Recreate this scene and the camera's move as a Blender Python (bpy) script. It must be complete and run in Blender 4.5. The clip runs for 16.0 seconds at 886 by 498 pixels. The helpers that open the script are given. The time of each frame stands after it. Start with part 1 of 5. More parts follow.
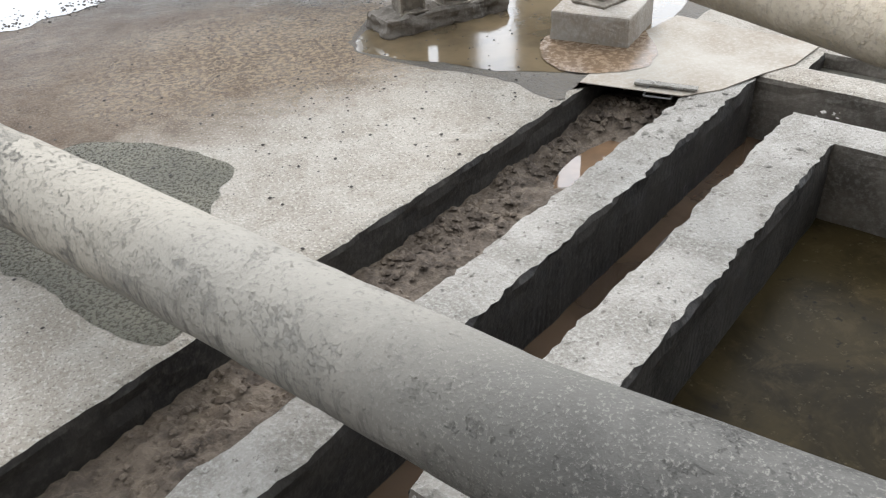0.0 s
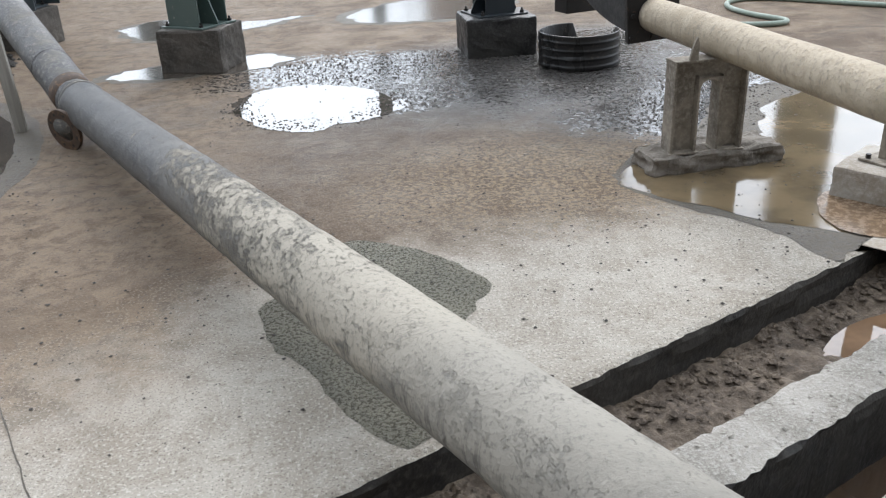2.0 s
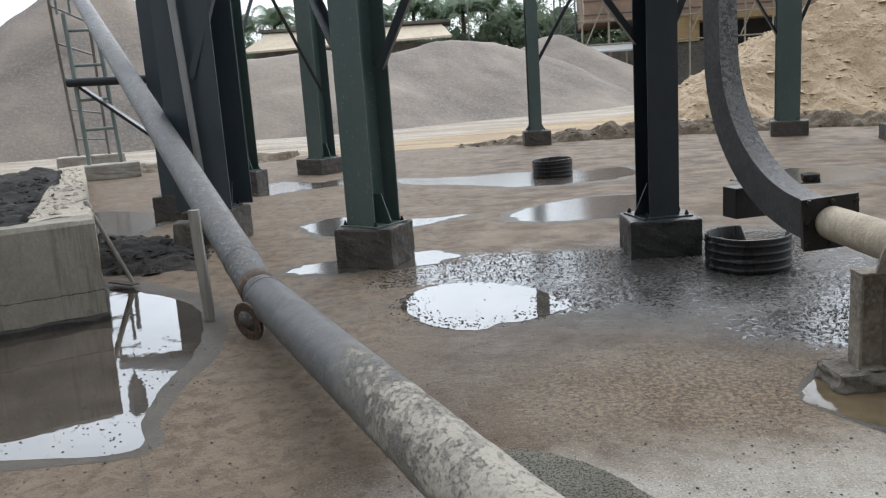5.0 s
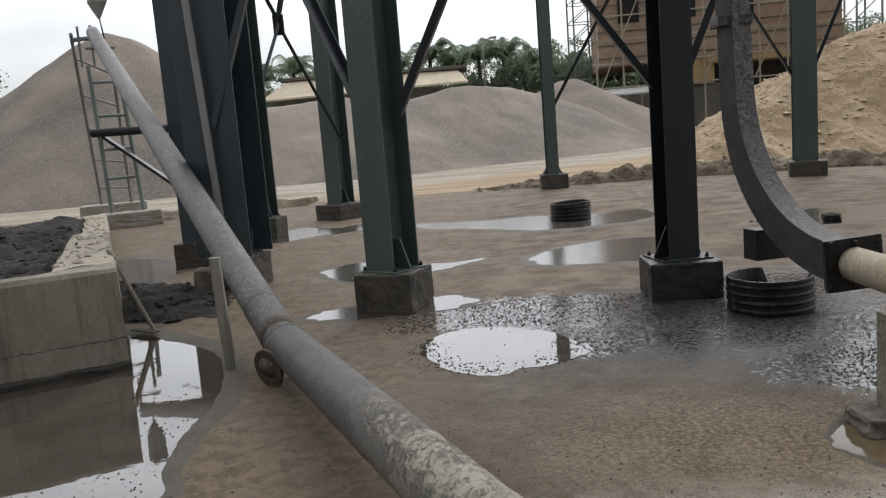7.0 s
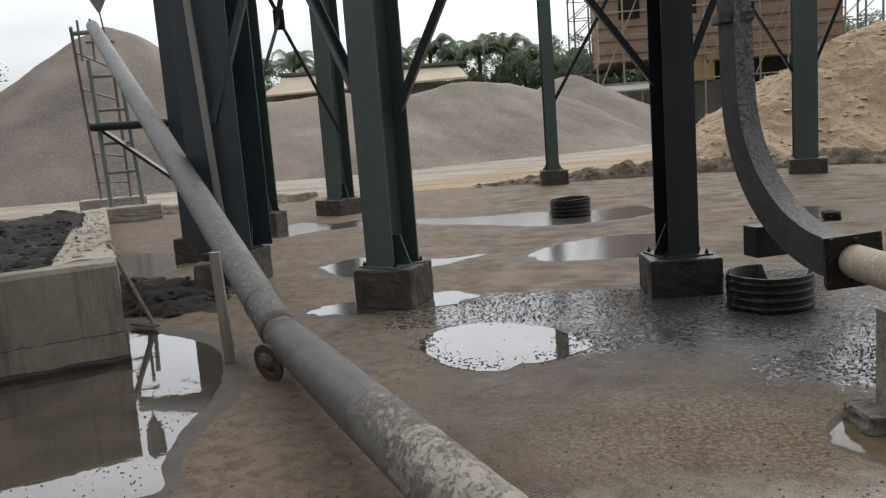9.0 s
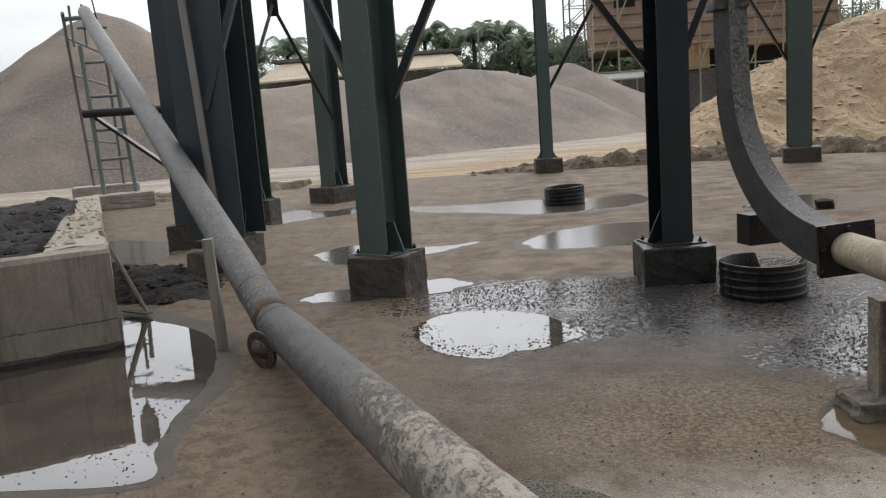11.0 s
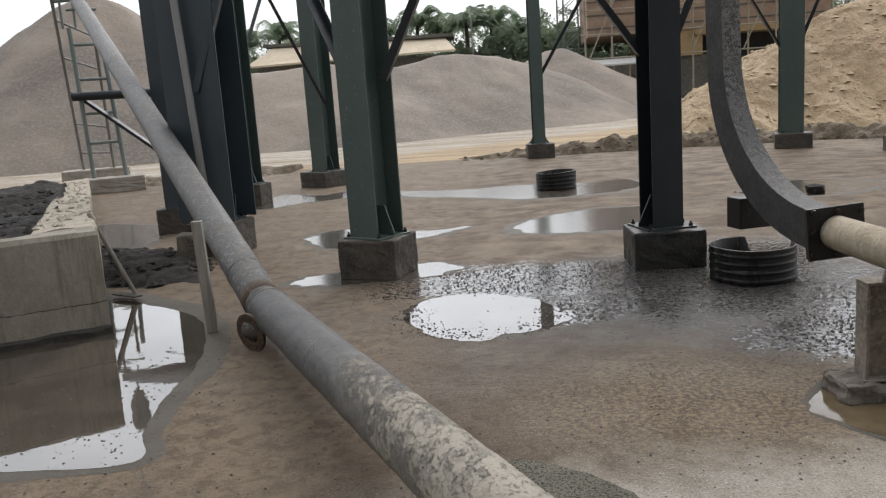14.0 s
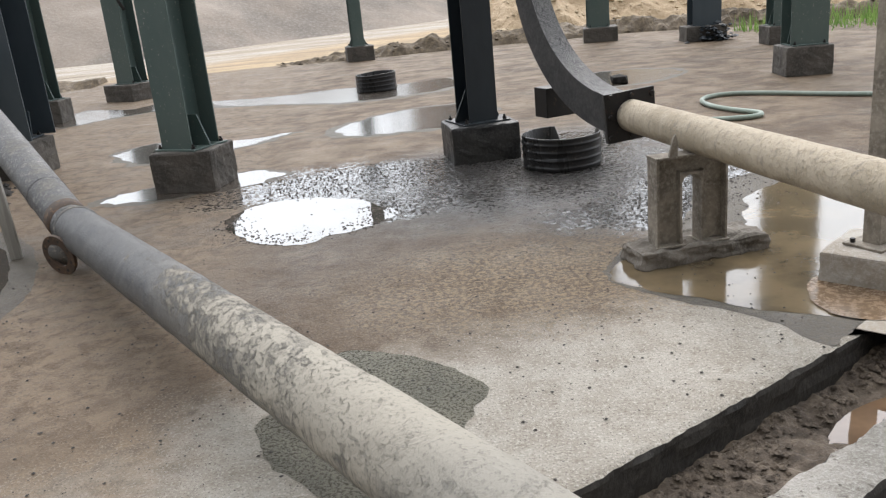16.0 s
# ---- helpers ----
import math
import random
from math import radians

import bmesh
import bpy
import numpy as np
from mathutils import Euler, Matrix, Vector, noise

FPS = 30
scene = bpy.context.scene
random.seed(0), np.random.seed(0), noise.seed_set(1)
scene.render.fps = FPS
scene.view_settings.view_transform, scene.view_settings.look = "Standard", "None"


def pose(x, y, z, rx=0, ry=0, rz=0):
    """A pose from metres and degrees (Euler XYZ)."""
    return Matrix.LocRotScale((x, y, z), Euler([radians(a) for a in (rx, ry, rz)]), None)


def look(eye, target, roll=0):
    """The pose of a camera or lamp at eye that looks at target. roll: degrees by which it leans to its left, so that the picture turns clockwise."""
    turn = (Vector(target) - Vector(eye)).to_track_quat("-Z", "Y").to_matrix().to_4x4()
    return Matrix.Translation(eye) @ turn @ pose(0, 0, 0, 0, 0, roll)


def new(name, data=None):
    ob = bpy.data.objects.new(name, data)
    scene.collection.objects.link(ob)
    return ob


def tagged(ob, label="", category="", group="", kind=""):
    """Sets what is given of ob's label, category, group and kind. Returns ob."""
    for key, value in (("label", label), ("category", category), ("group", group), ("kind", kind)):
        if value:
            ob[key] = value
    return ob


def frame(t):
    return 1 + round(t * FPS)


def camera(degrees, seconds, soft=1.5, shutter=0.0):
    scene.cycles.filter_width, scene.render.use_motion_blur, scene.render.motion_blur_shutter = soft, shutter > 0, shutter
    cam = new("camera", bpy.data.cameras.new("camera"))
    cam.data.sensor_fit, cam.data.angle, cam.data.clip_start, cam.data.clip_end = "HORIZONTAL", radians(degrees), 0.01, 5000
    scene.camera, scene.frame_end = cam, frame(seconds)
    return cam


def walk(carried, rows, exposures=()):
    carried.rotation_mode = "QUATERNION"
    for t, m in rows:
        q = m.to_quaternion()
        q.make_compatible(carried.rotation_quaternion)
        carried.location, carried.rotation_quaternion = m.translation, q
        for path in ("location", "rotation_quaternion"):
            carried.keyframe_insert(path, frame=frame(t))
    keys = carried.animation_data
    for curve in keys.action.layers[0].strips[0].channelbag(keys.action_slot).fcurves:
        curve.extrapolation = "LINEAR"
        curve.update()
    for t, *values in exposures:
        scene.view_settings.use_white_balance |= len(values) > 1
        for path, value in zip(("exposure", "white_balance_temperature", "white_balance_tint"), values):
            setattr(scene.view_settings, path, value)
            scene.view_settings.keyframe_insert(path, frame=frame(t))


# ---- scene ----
cam = camera(56.6, 16.0, soft=1.25)
PATH = [
    (0, (0.89, -2.013, 1.309), (1.521, -0.479, 0.192), -3.4),
    (0.5, (0.867, -2.001, 1.303), (1.368, -0.412, 0.198), -4.3),
    (1, (0.841, -1.985, 1.303), (1.317, -0.35, 0.253), -2.8),
    (1.5, (0.801, -1.967, 1.315), (1.094, -0.231, 0.367), -2.7),
    (2, (0.775, -1.959, 1.335), (0.961, -0.155, 0.494), -2.7),
    (2.5, (0.771, -1.952, 1.35), (0.93, -0.087, 0.645), -2.4),
    (3, (0.759, -1.946, 1.36), (0.811, -0.056, 0.707), -2.9),
    (3.5, (0.74, -1.941, 1.365), (0.691, -0.034, 0.766), -3.2),
    (4, (0.734, -1.935, 1.381), (0.658, -0.009, 0.847), -3.1),
    (4.5, (0.728, -1.929, 1.393), (0.631, 0.013, 0.927), -3.5),
    (5, (0.722, -1.934, 1.41), (0.572, 0.021, 1.016), -3.9),
    (5.2, (0.711, -1.94, 1.416), (0.549, 0.019, 1.049), -3.9),
    (7.5, (0.717, -1.935, 1.421), (0.528, 0.035, 1.135), -4.7),
    (8, (0.712, -1.937, 1.421), (0.52, 0.032, 1.134), -4.6),
    (8.5, (0.715, -1.935, 1.42), (0.521, 0.034, 1.128), -4.5),
    (9, (0.712, -1.938, 1.419), (0.525, 0.031, 1.122), -4.4),
    (9.5, (0.708, -1.937, 1.414), (0.528, 0.032, 1.107), -4.2),
    (10, (0.71, -1.936, 1.413), (0.533, 0.031, 1.1), -4.2),
    (12.5, (0.722, -1.921, 1.403), (0.553, 0.041, 1.056), -4.2),
    (13, (0.724, -1.92, 1.397), (0.559, 0.042, 1.045), -4.2),
    (13.5, (0.719, -1.921, 1.397), (0.554, 0.04, 1.041), -4.0),
    (14, (0.725, -1.923, 1.391), (0.567, 0.038, 1.03), -4.0),
    (14.5, (0.738, -1.935, 1.374), (0.585, 0.019, 0.973), -4.1),
    (15, (0.759, -1.945, 1.362), (0.728, -0.011, 0.852), -4.4),
    (15.5, (0.782, -1.961, 1.356), (0.932, -0.045, 0.8), -4.9),
    (16, (0.787, -1.973, 1.347), (1.01, -0.081, 0.738), -5.4),
]

EXPOSURES = [(0.0, 0.86, 6350, 11), (1.5, 0.75, 6300, 11), (3.0, 0.77, 6100, 10), (4.0, 0.6, 6150, 10), (5.2, 0.27, 6250, 10), (7.5, -0.17, 6700, 12), (10.0, -0.12, 6700, 12), (12.5, 0.02, 6700, 12), (14.3, 0.14, 6700, 12), (15.2, 0.5, 6650, 12), (16.0, 0.66, 6550, 12)]
walk(cam, [(t, look(eye, aim, roll)) for t, eye, aim, roll in PATH], EXPOSURES)

# ---- world and light: a bright overcast sky ----
world = bpy.data.worlds.new("overcast")
scene.world = world
world.use_nodes = True
wn, wl = world.node_tree.nodes, world.node_tree.links
sky = wn.new("ShaderNodeTexSky")
sky.sky_type, sky.sun_disc, sky.sun_elevation, sky.sun_rotation = "NISHITA", False, radians(48), radians(20)
scale_sky = wn.new("ShaderNodeVectorMath")
scale_sky.operation = "SCALE"
scale_sky.inputs["Scale"].default_value = 0.1
cloud = wn.new("ShaderNodeMix")
cloud.data_type = "RGBA"
cloud.inputs["Factor"].default_value = 0.82
cloud.inputs["B"].default_value = (0.93, 0.97, 1.0, 1)
wl.new(sky.outputs[0], scale_sky.inputs[0])
wl.new(scale_sky.outputs[0], cloud.inputs["A"])
# the veiled sun makes the whole sky ahead brighter than the sky behind
to_sky = wn.new("ShaderNodeTexCoord")
toward = wn.new("ShaderNodeVectorMath")
toward.operation = "DOT_PRODUCT"
toward.inputs[1].default_value = (0.22, 0.80, 0.56)
glow = wn.new("ShaderNodeMapRange")
glow.interpolation_type = "SMOOTHSTEP"
for key, v in (("From Min", -0.4), ("From Max", 1.0), ("To Min", 0.6), ("To Max", 2.3)):
    glow.inputs[key].default_value = v
wl.new(to_sky.outputs["Generated"], toward.inputs[0])
wl.new(toward.outputs["Value"], glow.inputs["Value"])
# grey cloud banks, thicker low over the horizon
height = wn.new("ShaderNodeSeparateXYZ")
wl.new(to_sky.outputs["Generated"], height.inputs[0])
low = wn.new("ShaderNodeMapRange")
low.interpolation_type = "SMOOTHSTEP"
for key, v in (("From Min", 0.0), ("From Max", 0.3), ("To Min", 0.37), ("To Max", 1.04)):
    low.inputs[key].default_value = v
wl.new(height.outputs[2], low.inputs["Value"])
stretched = wn.new("ShaderNodeMapping")
stretched.inputs["Scale"].default_value = (1, 1, 3)
wl.new(to_sky.outputs["Generated"], stretched.inputs["Vector"])
banks = wn.new("ShaderNodeTexNoise")
banks.inputs["Scale"].default_value, banks.inputs["Detail"].default_value = 3.5, 5
wl.new(stretched.outputs[0], banks.inputs["Vector"])
tone = wn.new("ShaderNodeMapRange")
for key, v in (("From Min", 0.3), ("From Max", 0.7), ("To Min", 0.84), ("To Max", 1.12)):
    tone.inputs[key].default_value = v
wl.new(banks.outputs["Fac"], tone.inputs["Value"])
level = wn.new("ShaderNodeMath")
level.operation = "MULTIPLY"
wl.new(low.outputs["Result"], level.inputs[0])
wl.new(tone.outputs["Result"], level.inputs[1])
lit = wn.new("ShaderNodeMath")
lit.operation = "MULTIPLY"
wl.new(level.outputs[0], lit.inputs[0])
wl.new(glow.outputs["Result"], lit.inputs[1])
bright = wn.new("ShaderNodeVectorMath")
bright.operation = "SCALE"
wl.new(cloud.outputs["Result"], bright.inputs[0])
wl.new(lit.outputs[0], bright.inputs["Scale"])
wl.new(bright.outputs[0], wn["Background"].inputs["Color"])
wn["Background"].inputs["Strength"].default_value = 1.0
sun = new("sun", bpy.data.lights.new("sun", "SUN"))
sun.data.energy, sun.data.angle, sun.data.color = 1.0, radians(20), (1.0, 0.96, 0.9)
sun.matrix_world = look((4, 14, 12), (0, 0, 0))


# ---- materials ----
class Tree:
    """A short way to write node trees."""

    def __init__(self, name):
        self.mat = bpy.data.materials.new(name)
        self.mat.use_nodes = True
        self.n, self.l = self.mat.node_tree.nodes, self.mat.node_tree.links
        self.bsdf = self.n["Principled BSDF"]
        self.pos = self.n.new("ShaderNodeTexCoord").outputs["Object"]

    def put(self, socket, value):
        if hasattr(value, "is_linked"):
            self.l.new(value, socket)
        elif isinstance(value, tuple) and len(value) == 3 and socket.type == "RGBA":
            socket.default_value = (*value, 1)
        else:
            socket.default_value = value

    def noise(self, scale, detail=4, rough=0.6, vec=None, warp=0.0):
        n = self.n.new("ShaderNodeTexNoise")
        self.l.new(vec or self.pos, n.inputs["Vector"])
        n.inputs["Scale"].default_value, n.inputs["Detail"].default_value = scale, detail
        n.inputs["Roughness"].default_value, n.inputs["Distortion"].default_value = rough, warp
        return n.outputs["Fac"]

    def cells(self, scale, out="Distance", vec=None):
        n = self.n.new("ShaderNodeTexVoronoi")
        self.l.new(vec or self.pos, n.inputs["Vector"])
        n.inputs["Scale"].default_value = scale
        return n.outputs[out]

    def stretch(self, x, y, z, rot=0.0):
        n = self.n.new("ShaderNodeMapping")
        self.l.new(self.pos, n.inputs["Vector"])
        n.inputs["Scale"].default_value = (x, y, z)
        n.inputs["Rotation"].default_value = (0, 0, rot)
        return n.outputs[0]

    def ramp(self, fac, a, b, lo=0.0, hi=1.0):
        n = self.n.new("ShaderNodeMapRange")
        n.interpolation_type = "SMOOTHSTEP"
        self.put(n.inputs["Value"], fac)
        for key, v in (("From Min", a), ("From Max", b), ("To Min", lo), ("To Max", hi)):
            n.inputs[key].default_value = v
        return n.outputs["Result"]

    def mix(self, fac, a, b):
        n = self.n.new("ShaderNodeMix")
        n.data_type = "RGBA"
        self.put(n.inputs["Factor"], fac)
        self.put(n.inputs["A"], a)
        self.put(n.inputs["B"], b)
        return n.outputs["Result"]

    def math(self, op, a, b=0.0):
        n = self.n.new("ShaderNodeMath")
        n.operation = op
        self.put(n.inputs[0], a)
        self.put(n.inputs[1], b)
        return n.outputs[0]

    def axis(self, vec=None):
        n = self.n.new("ShaderNodeSeparateXYZ")
        self.l.new(vec or self.pos, n.inputs[0])
        return n.outputs

    def near(self, x, y, r0, r1, wobble=None, sx=1.0):
        """1 within r0 of a point of the plan, 0 beyond r1, with an uneven border."""
        a = self.axis()
        dx = self.math("MULTIPLY", self.math("SUBTRACT", a[0], x), sx)
        dy = self.math("SUBTRACT", a[1], y)
        d = self.math("SQRT", self.math("ADD", self.math("MULTIPLY", dx, dx), self.math("MULTIPLY", dy, dy)))
        if wobble is not None:
            d = self.math("ADD", d, wobble)
        return self.ramp(d, r0, r1, 1.0, 0.0)

    def bump(self, height, strength=0.4, dist=0.01, normal=None):
        n = self.n.new("ShaderNodeBump")
        n.inputs["Strength"].default_value, n.inputs["Distance"].default_value = strength, dist
        self.put(n.inputs["Height"], height)
        if normal is not None:
            self.l.new(normal, n.inputs["Normal"])
        return n.outputs[0]

    def done(self, color, rough=0.8, normal=None, metal=0.0, spec=None, ior=None):
        self.put(self.bsdf.inputs["Base Color"], color)
        self.put(self.bsdf.inputs["Roughness"], rough)
        self.put(self.bsdf.inputs["Metallic"], metal)
        if normal is not None:
            self.put(self.bsdf.inputs["Normal"], normal)
        if spec is not None:
            self.put(self.bsdf.inputs["Specular IOR Level"], spec)
        if ior:
            self.bsdf.inputs["IOR"].default_value = ior
        return self.mat


def grainy(name, c1, c2, c3, big=1.5, fine=60.0, rough=(0.7, 0.95), relief=0.5, depth=0.01, spot=None):
    """Stone, earth or concrete: two tones in large stains, a third in grain, with fine relief."""
    t = Tree(name)
    large, small = t.noise(big, 5, 0.65, warp=0.4), t.noise(fine, 4, 0.7)
    col = t.mix(t.ramp(large, 0.36, 0.64), c1, c2)
    col = t.mix(t.ramp(small, 0.42, 0.72, 0, 0.75), col, c3)
    if spot:
        col = t.mix(t.ramp(t.noise(big * 7, 3, 0.7), 0.6, 0.68), col, spot)
    height = t.math("ADD", t.math("MULTIPLY", small, 0.5), t.noise(fine / 6, 4, 0.7))
    return t.done(col, t.ramp(large, 0.3, 0.7, *rough), t.bump(height, relief, depth), spec=0.22)


def ground_material():
    t = Tree("yard_concrete")
    a = t.axis()
    n1, n2, n3 = t.noise(0.55, 5, 0.6, warp=0.6), t.noise(2.6, 5, 0.65, warp=0.3), t.noise(90, 3, 0.7)
    n4 = t.noise(9, 5, 0.7, warp=0.4)
    wob = t.math("MULTIPLY", t.math("SUBTRACT", n1, 0.5), 2.6)
    wob2 = t.math("MULTIPLY", t.math("SUBTRACT", n2, 0.5), 1.3)
    wob3 = t.math("ADD", t.math("MULTIPLY", wob2, 0.5), t.math("MULTIPLY", t.math("SUBTRACT", n4, 0.5), 0.7))
    both = t.math("ADD", t.math("MULTIPLY", wob, 0.6), wob2)
    dry = t.mix(t.ramp(n2, 0.38, 0.66), (0.345, 0.318, 0.276), (0.262, 0.234, 0.195))
    dry = t.mix(t.ramp(n1, 0.54, 0.68, 0, 0.55), dry, (0.235, 0.19, 0.145))
    dry = t.mix(t.ramp(n4, 0.5, 0.68, 0, 0.45), dry, (0.24, 0.215, 0.18))
    far = t.mix(t.ramp(n2, 0.35, 0.65), (0.16, 0.112, 0.07), (0.09, 0.063, 0.043))
    far = t.mix(t.ramp(t.noise(0.9, 4, 0.6), 0.52, 0.64, 0, 0.6), far, (0.19, 0.15, 0.112))
    far = t.mix(t.ramp(n4, 0.5, 0.66, 0, 0.5), far, (0.07, 0.052, 0.038))
    stripe = t.noise(1.3, 5, 0.7, t.stretch(0.55, 1.1, 1, -0.15), 0.9)
    far = t.mix(t.ramp(stripe, 0.5, 0.64, 0, 0.6), far, (0.062, 0.046, 0.034))
    far = t.mix(t.ramp(stripe, 0.46, 0.34, 0, 0.5), far, (0.215, 0.168, 0.122))
    # dry towards the channel, damp farther out
    along = t.math("ADD", t.math("SUBTRACT", a[1], t.math("MULTIPLY", a[0], 0.28)), both)
    damp = t.ramp(along, 0.32, 1.05)
    col = t.mix(damp, dry, far)
    soot = t.near(1.25, 3.1, 1.0, 1.9, wob2, 0.55)
    col = t.mix(t.math("MULTIPLY", soot, 0.85), col, (0.058, 0.048, 0.040))
    brown = t.math("MAXIMUM", t.near(-0.33, 0.92, 0.34, 0.66, wob3, 1.15), t.near(0.35, 2.1, 0.3, 1.0, wob3))
    brown = t.math("MAXIMUM", brown, t.math("MULTIPLY", t.near(1.3, 1.85, 0.5, 1.15, wob3, 0.62), 0.9))
    col = t.mix(t.math("MULTIPLY", brown, 0.93), col, t.mix(t.ramp(n4, 0.4, 0.6), (0.066, 0.05, 0.038), (0.112, 0.084, 0.061)))
    sandy = t.math("MULTIPLY", t.near(1.75, 1.65, 0.2, 0.95, wob3, 0.6), t.ramp(t.noise(40, 4, 0.75), 0.46, 0.58, 0.05, 0.7))
    col = t.mix(sandy, col, (0.30, 0.225, 0.14))
    left = t.math("MULTIPLY", t.math("MULTIPLY", t.ramp(a[0], 0.5, -0.1), t.ramp(a[1], -0.35, 0.35)), 0.9)
    col = t.mix(t.math("MULTIPLY", left, t.ramp(n2, 0.3, 0.62, 0.45, 1.0)), col, t.mix(t.ramp(n4, 0.4, 0.62), (0.19, 0.143, 0.10), (0.105, 0.077, 0.053)))
    # beyond the concrete: sandy ground, then a pale haul road
    outer = t.ramp(t.math("ADD", a[1], t.math("MULTIPLY", both, 0.5)), 16.2, 17.0)
    streak = t.noise(0.5, 5, 0.7, t.stretch(0.35, 1.6, 1, 0.35))
    ruts = t.noise(1.1, 4, 0.7, t.stretch(0.3, 2.4, 1, 0.5))
    sand = t.mix(t.ramp(streak, 0.4, 0.6), (0.46, 0.35, 0.22), (0.33, 0.25, 0.17))
    pale = t.mix(t.ramp(streak, 0.42, 0.58), (0.44, 0.40, 0.35), (0.33, 0.28, 0.22))
    road = t.ramp(t.math("ADD", t.math("SUBTRACT", a[1], t.math("MULTIPLY", a[0], 0.9)), wob), 20.0, 22.5)
    earth = t.mix(t.ramp(ruts, 0.52, 0.62, 0, 0.6), t.mix(road, sand, pale), (0.19, 0.15, 0.11))
    col = t.mix(outer, col, earth)
    shade = t.math("MAXIMUM", damp, t.math("MAXIMUM", brown, t.math("MULTIPLY", left, 0.8)))
    col = t.mix(t.ramp(n3, 0.53, 0.62, 0, 0.7), col, t.mix(shade, (0.46, 0.43, 0.38), (0.185, 0.148, 0.112)))
    pits = t.ramp(t.noise(130, 3, 0.65), 0.36, 0.44, 0.7, 0.0)
    col = t.mix(pits, col, (0.10, 0.085, 0.07))
    blots = t.ramp(t.noise(24, 4, 0.7), 0.36, 0.45, 0.45, 0.0)
    col = t.mix(blots, col, t.mix(damp, (0.17, 0.145, 0.115), (0.06, 0.047, 0.037)))
    # black wet grit round the drum, with films of water standing between the grains
    grit = t.math("MAXIMUM", t.near(2.0, 3.75, 0.75, 1.5, wob3, 0.75), t.math("MAXIMUM", t.near(2.7, 4.6, 0.4, 1.0, wob3, 0.8), t.math("MULTIPLY", t.near(2.5, 2.6, 0.3, 0.9, wob3, 0.8), 0.8)))
    grains = t.noise(42, 4, 0.8)
    col = t.mix(t.math("MULTIPLY", grit, 0.85), col, t.mix(t.ramp(grains, 0.5, 0.6), (0.02, 0.019, 0.018), (0.085, 0.078, 0.07)))
    fine = t.math("MULTIPLY", t.math("SUBTRACT", t.noise(27, 5, 0.78), 0.5), 3.6)
    film = t.math("MAXIMUM", t.near(0.95, 4.15, 0.4, 1.0, wob3, 0.55), t.near(2.45, 2.45, 0.15, 0.7, wob3, 0.8))
    film = t.math("MAXIMUM", film, t.math("MAXIMUM", t.near(3.05, 2.75, 0.3, 1.0, wob3, 0.8), t.near(2.7, 4.55, 0.3, 0.9, wob3, 0.8)))
    film = t.math("MAXIMUM", film, t.math("MULTIPLY", t.near(2.1, 3.75, 0.6, 1.5, wob3, 0.75), 0.72))
    film = t.math("MAXIMUM", film, t.math("MULTIPLY", t.near(1.1, 3.3, 0.3, 0.6, wob3, 0.8), 0.85))
    film = t.ramp(t.math("ADD", t.math("MULTIPLY", film, 0.72), fine), 0.54, 0.6)
    col = t.mix(film, col, (0.04, 0.037, 0.034))
    wet = t.math("MULTIPLY", damp, t.math("SUBTRACT", 1.0, outer))
    rough = t.math("SUBTRACT", 0.92, t.math("MULTIPLY", wet, t.ramp(n2, 0.3, 0.7, 0.36, 0.14)))
    rough = t.math("SUBTRACT", rough, t.math("MULTIPLY", soot, 0.12))
    rough = t.math("SUBTRACT", rough, t.math("MULTIPLY", grit, 0.2))
    rough = t.math("ADD", t.math("MULTIPLY", rough, t.math("SUBTRACT", 1.0, film)), t.math("MULTIPLY", film, 0.04))
    height = t.math("ADD", t.math("MULTIPLY", n3, 0.6), t.noise(18, 5, 0.7))
    height = t.math("ADD", height, t.math("MULTIPLY", t.math("MULTIPLY", grit, grains), 1.2))
    height = t.math("MULTIPLY", height, t.math("SUBTRACT", 1.0, t.math("MULTIPLY", film, 0.94)))
    return t.done(col, rough, t.bump(height, 0.9, 0.012), spec=t.math("ADD", t.math("ADD", 0.14, t.math("MULTIPLY", grit, 0.3)), t.math("MULTIPLY", film, 0.5)))


def water_material(name, mud, clear=0.02, drops=0.0, shine=0.9):
    t = Tree(name)
    n = t.noise(3.0, 4, 0.6)
    col = t.mix(t.ramp(n, 0.35, 0.65), mud, tuple(v * 0.6 for v in mud))
    ripple = t.math("ADD", t.noise(9, 2, 0.5), t.math("MULTIPLY", t.noise(55, 3, 0.6), drops))
    return t.done(col, clear, t.bump(ripple, 0.03, 0.01), ior=1.5, spec=shine)


def pool_material():
    """Still, murky water over an olive-brown bed with pale scum and dark clots."""
    t = Tree("murky_pool_water")
    n, m, f = t.noise(2.4, 5, 0.7, warp=0.8), t.noise(7, 5, 0.75, warp=0.5), t.noise(45, 4, 0.7)
    col = t.mix(t.ramp(n, 0.36, 0.62), (0.014, 0.0105, 0.005), (0.031, 0.023, 0.010))
    col = t.mix(t.ramp(m, 0.5, 0.68, 0, 0.7), col, (0.046, 0.034, 0.016))
    col = t.mix(t.ramp(f, 0.6, 0.7, 0, 0.5), col, (0.09, 0.075, 0.045))
    col = t.mix(t.ramp(t.noise(19, 3, 0.6), 0.66, 0.7, 0, 0.8), col, (0.010, 0.008, 0.006))
    return t.done(col, 0.3, spec=0.04)


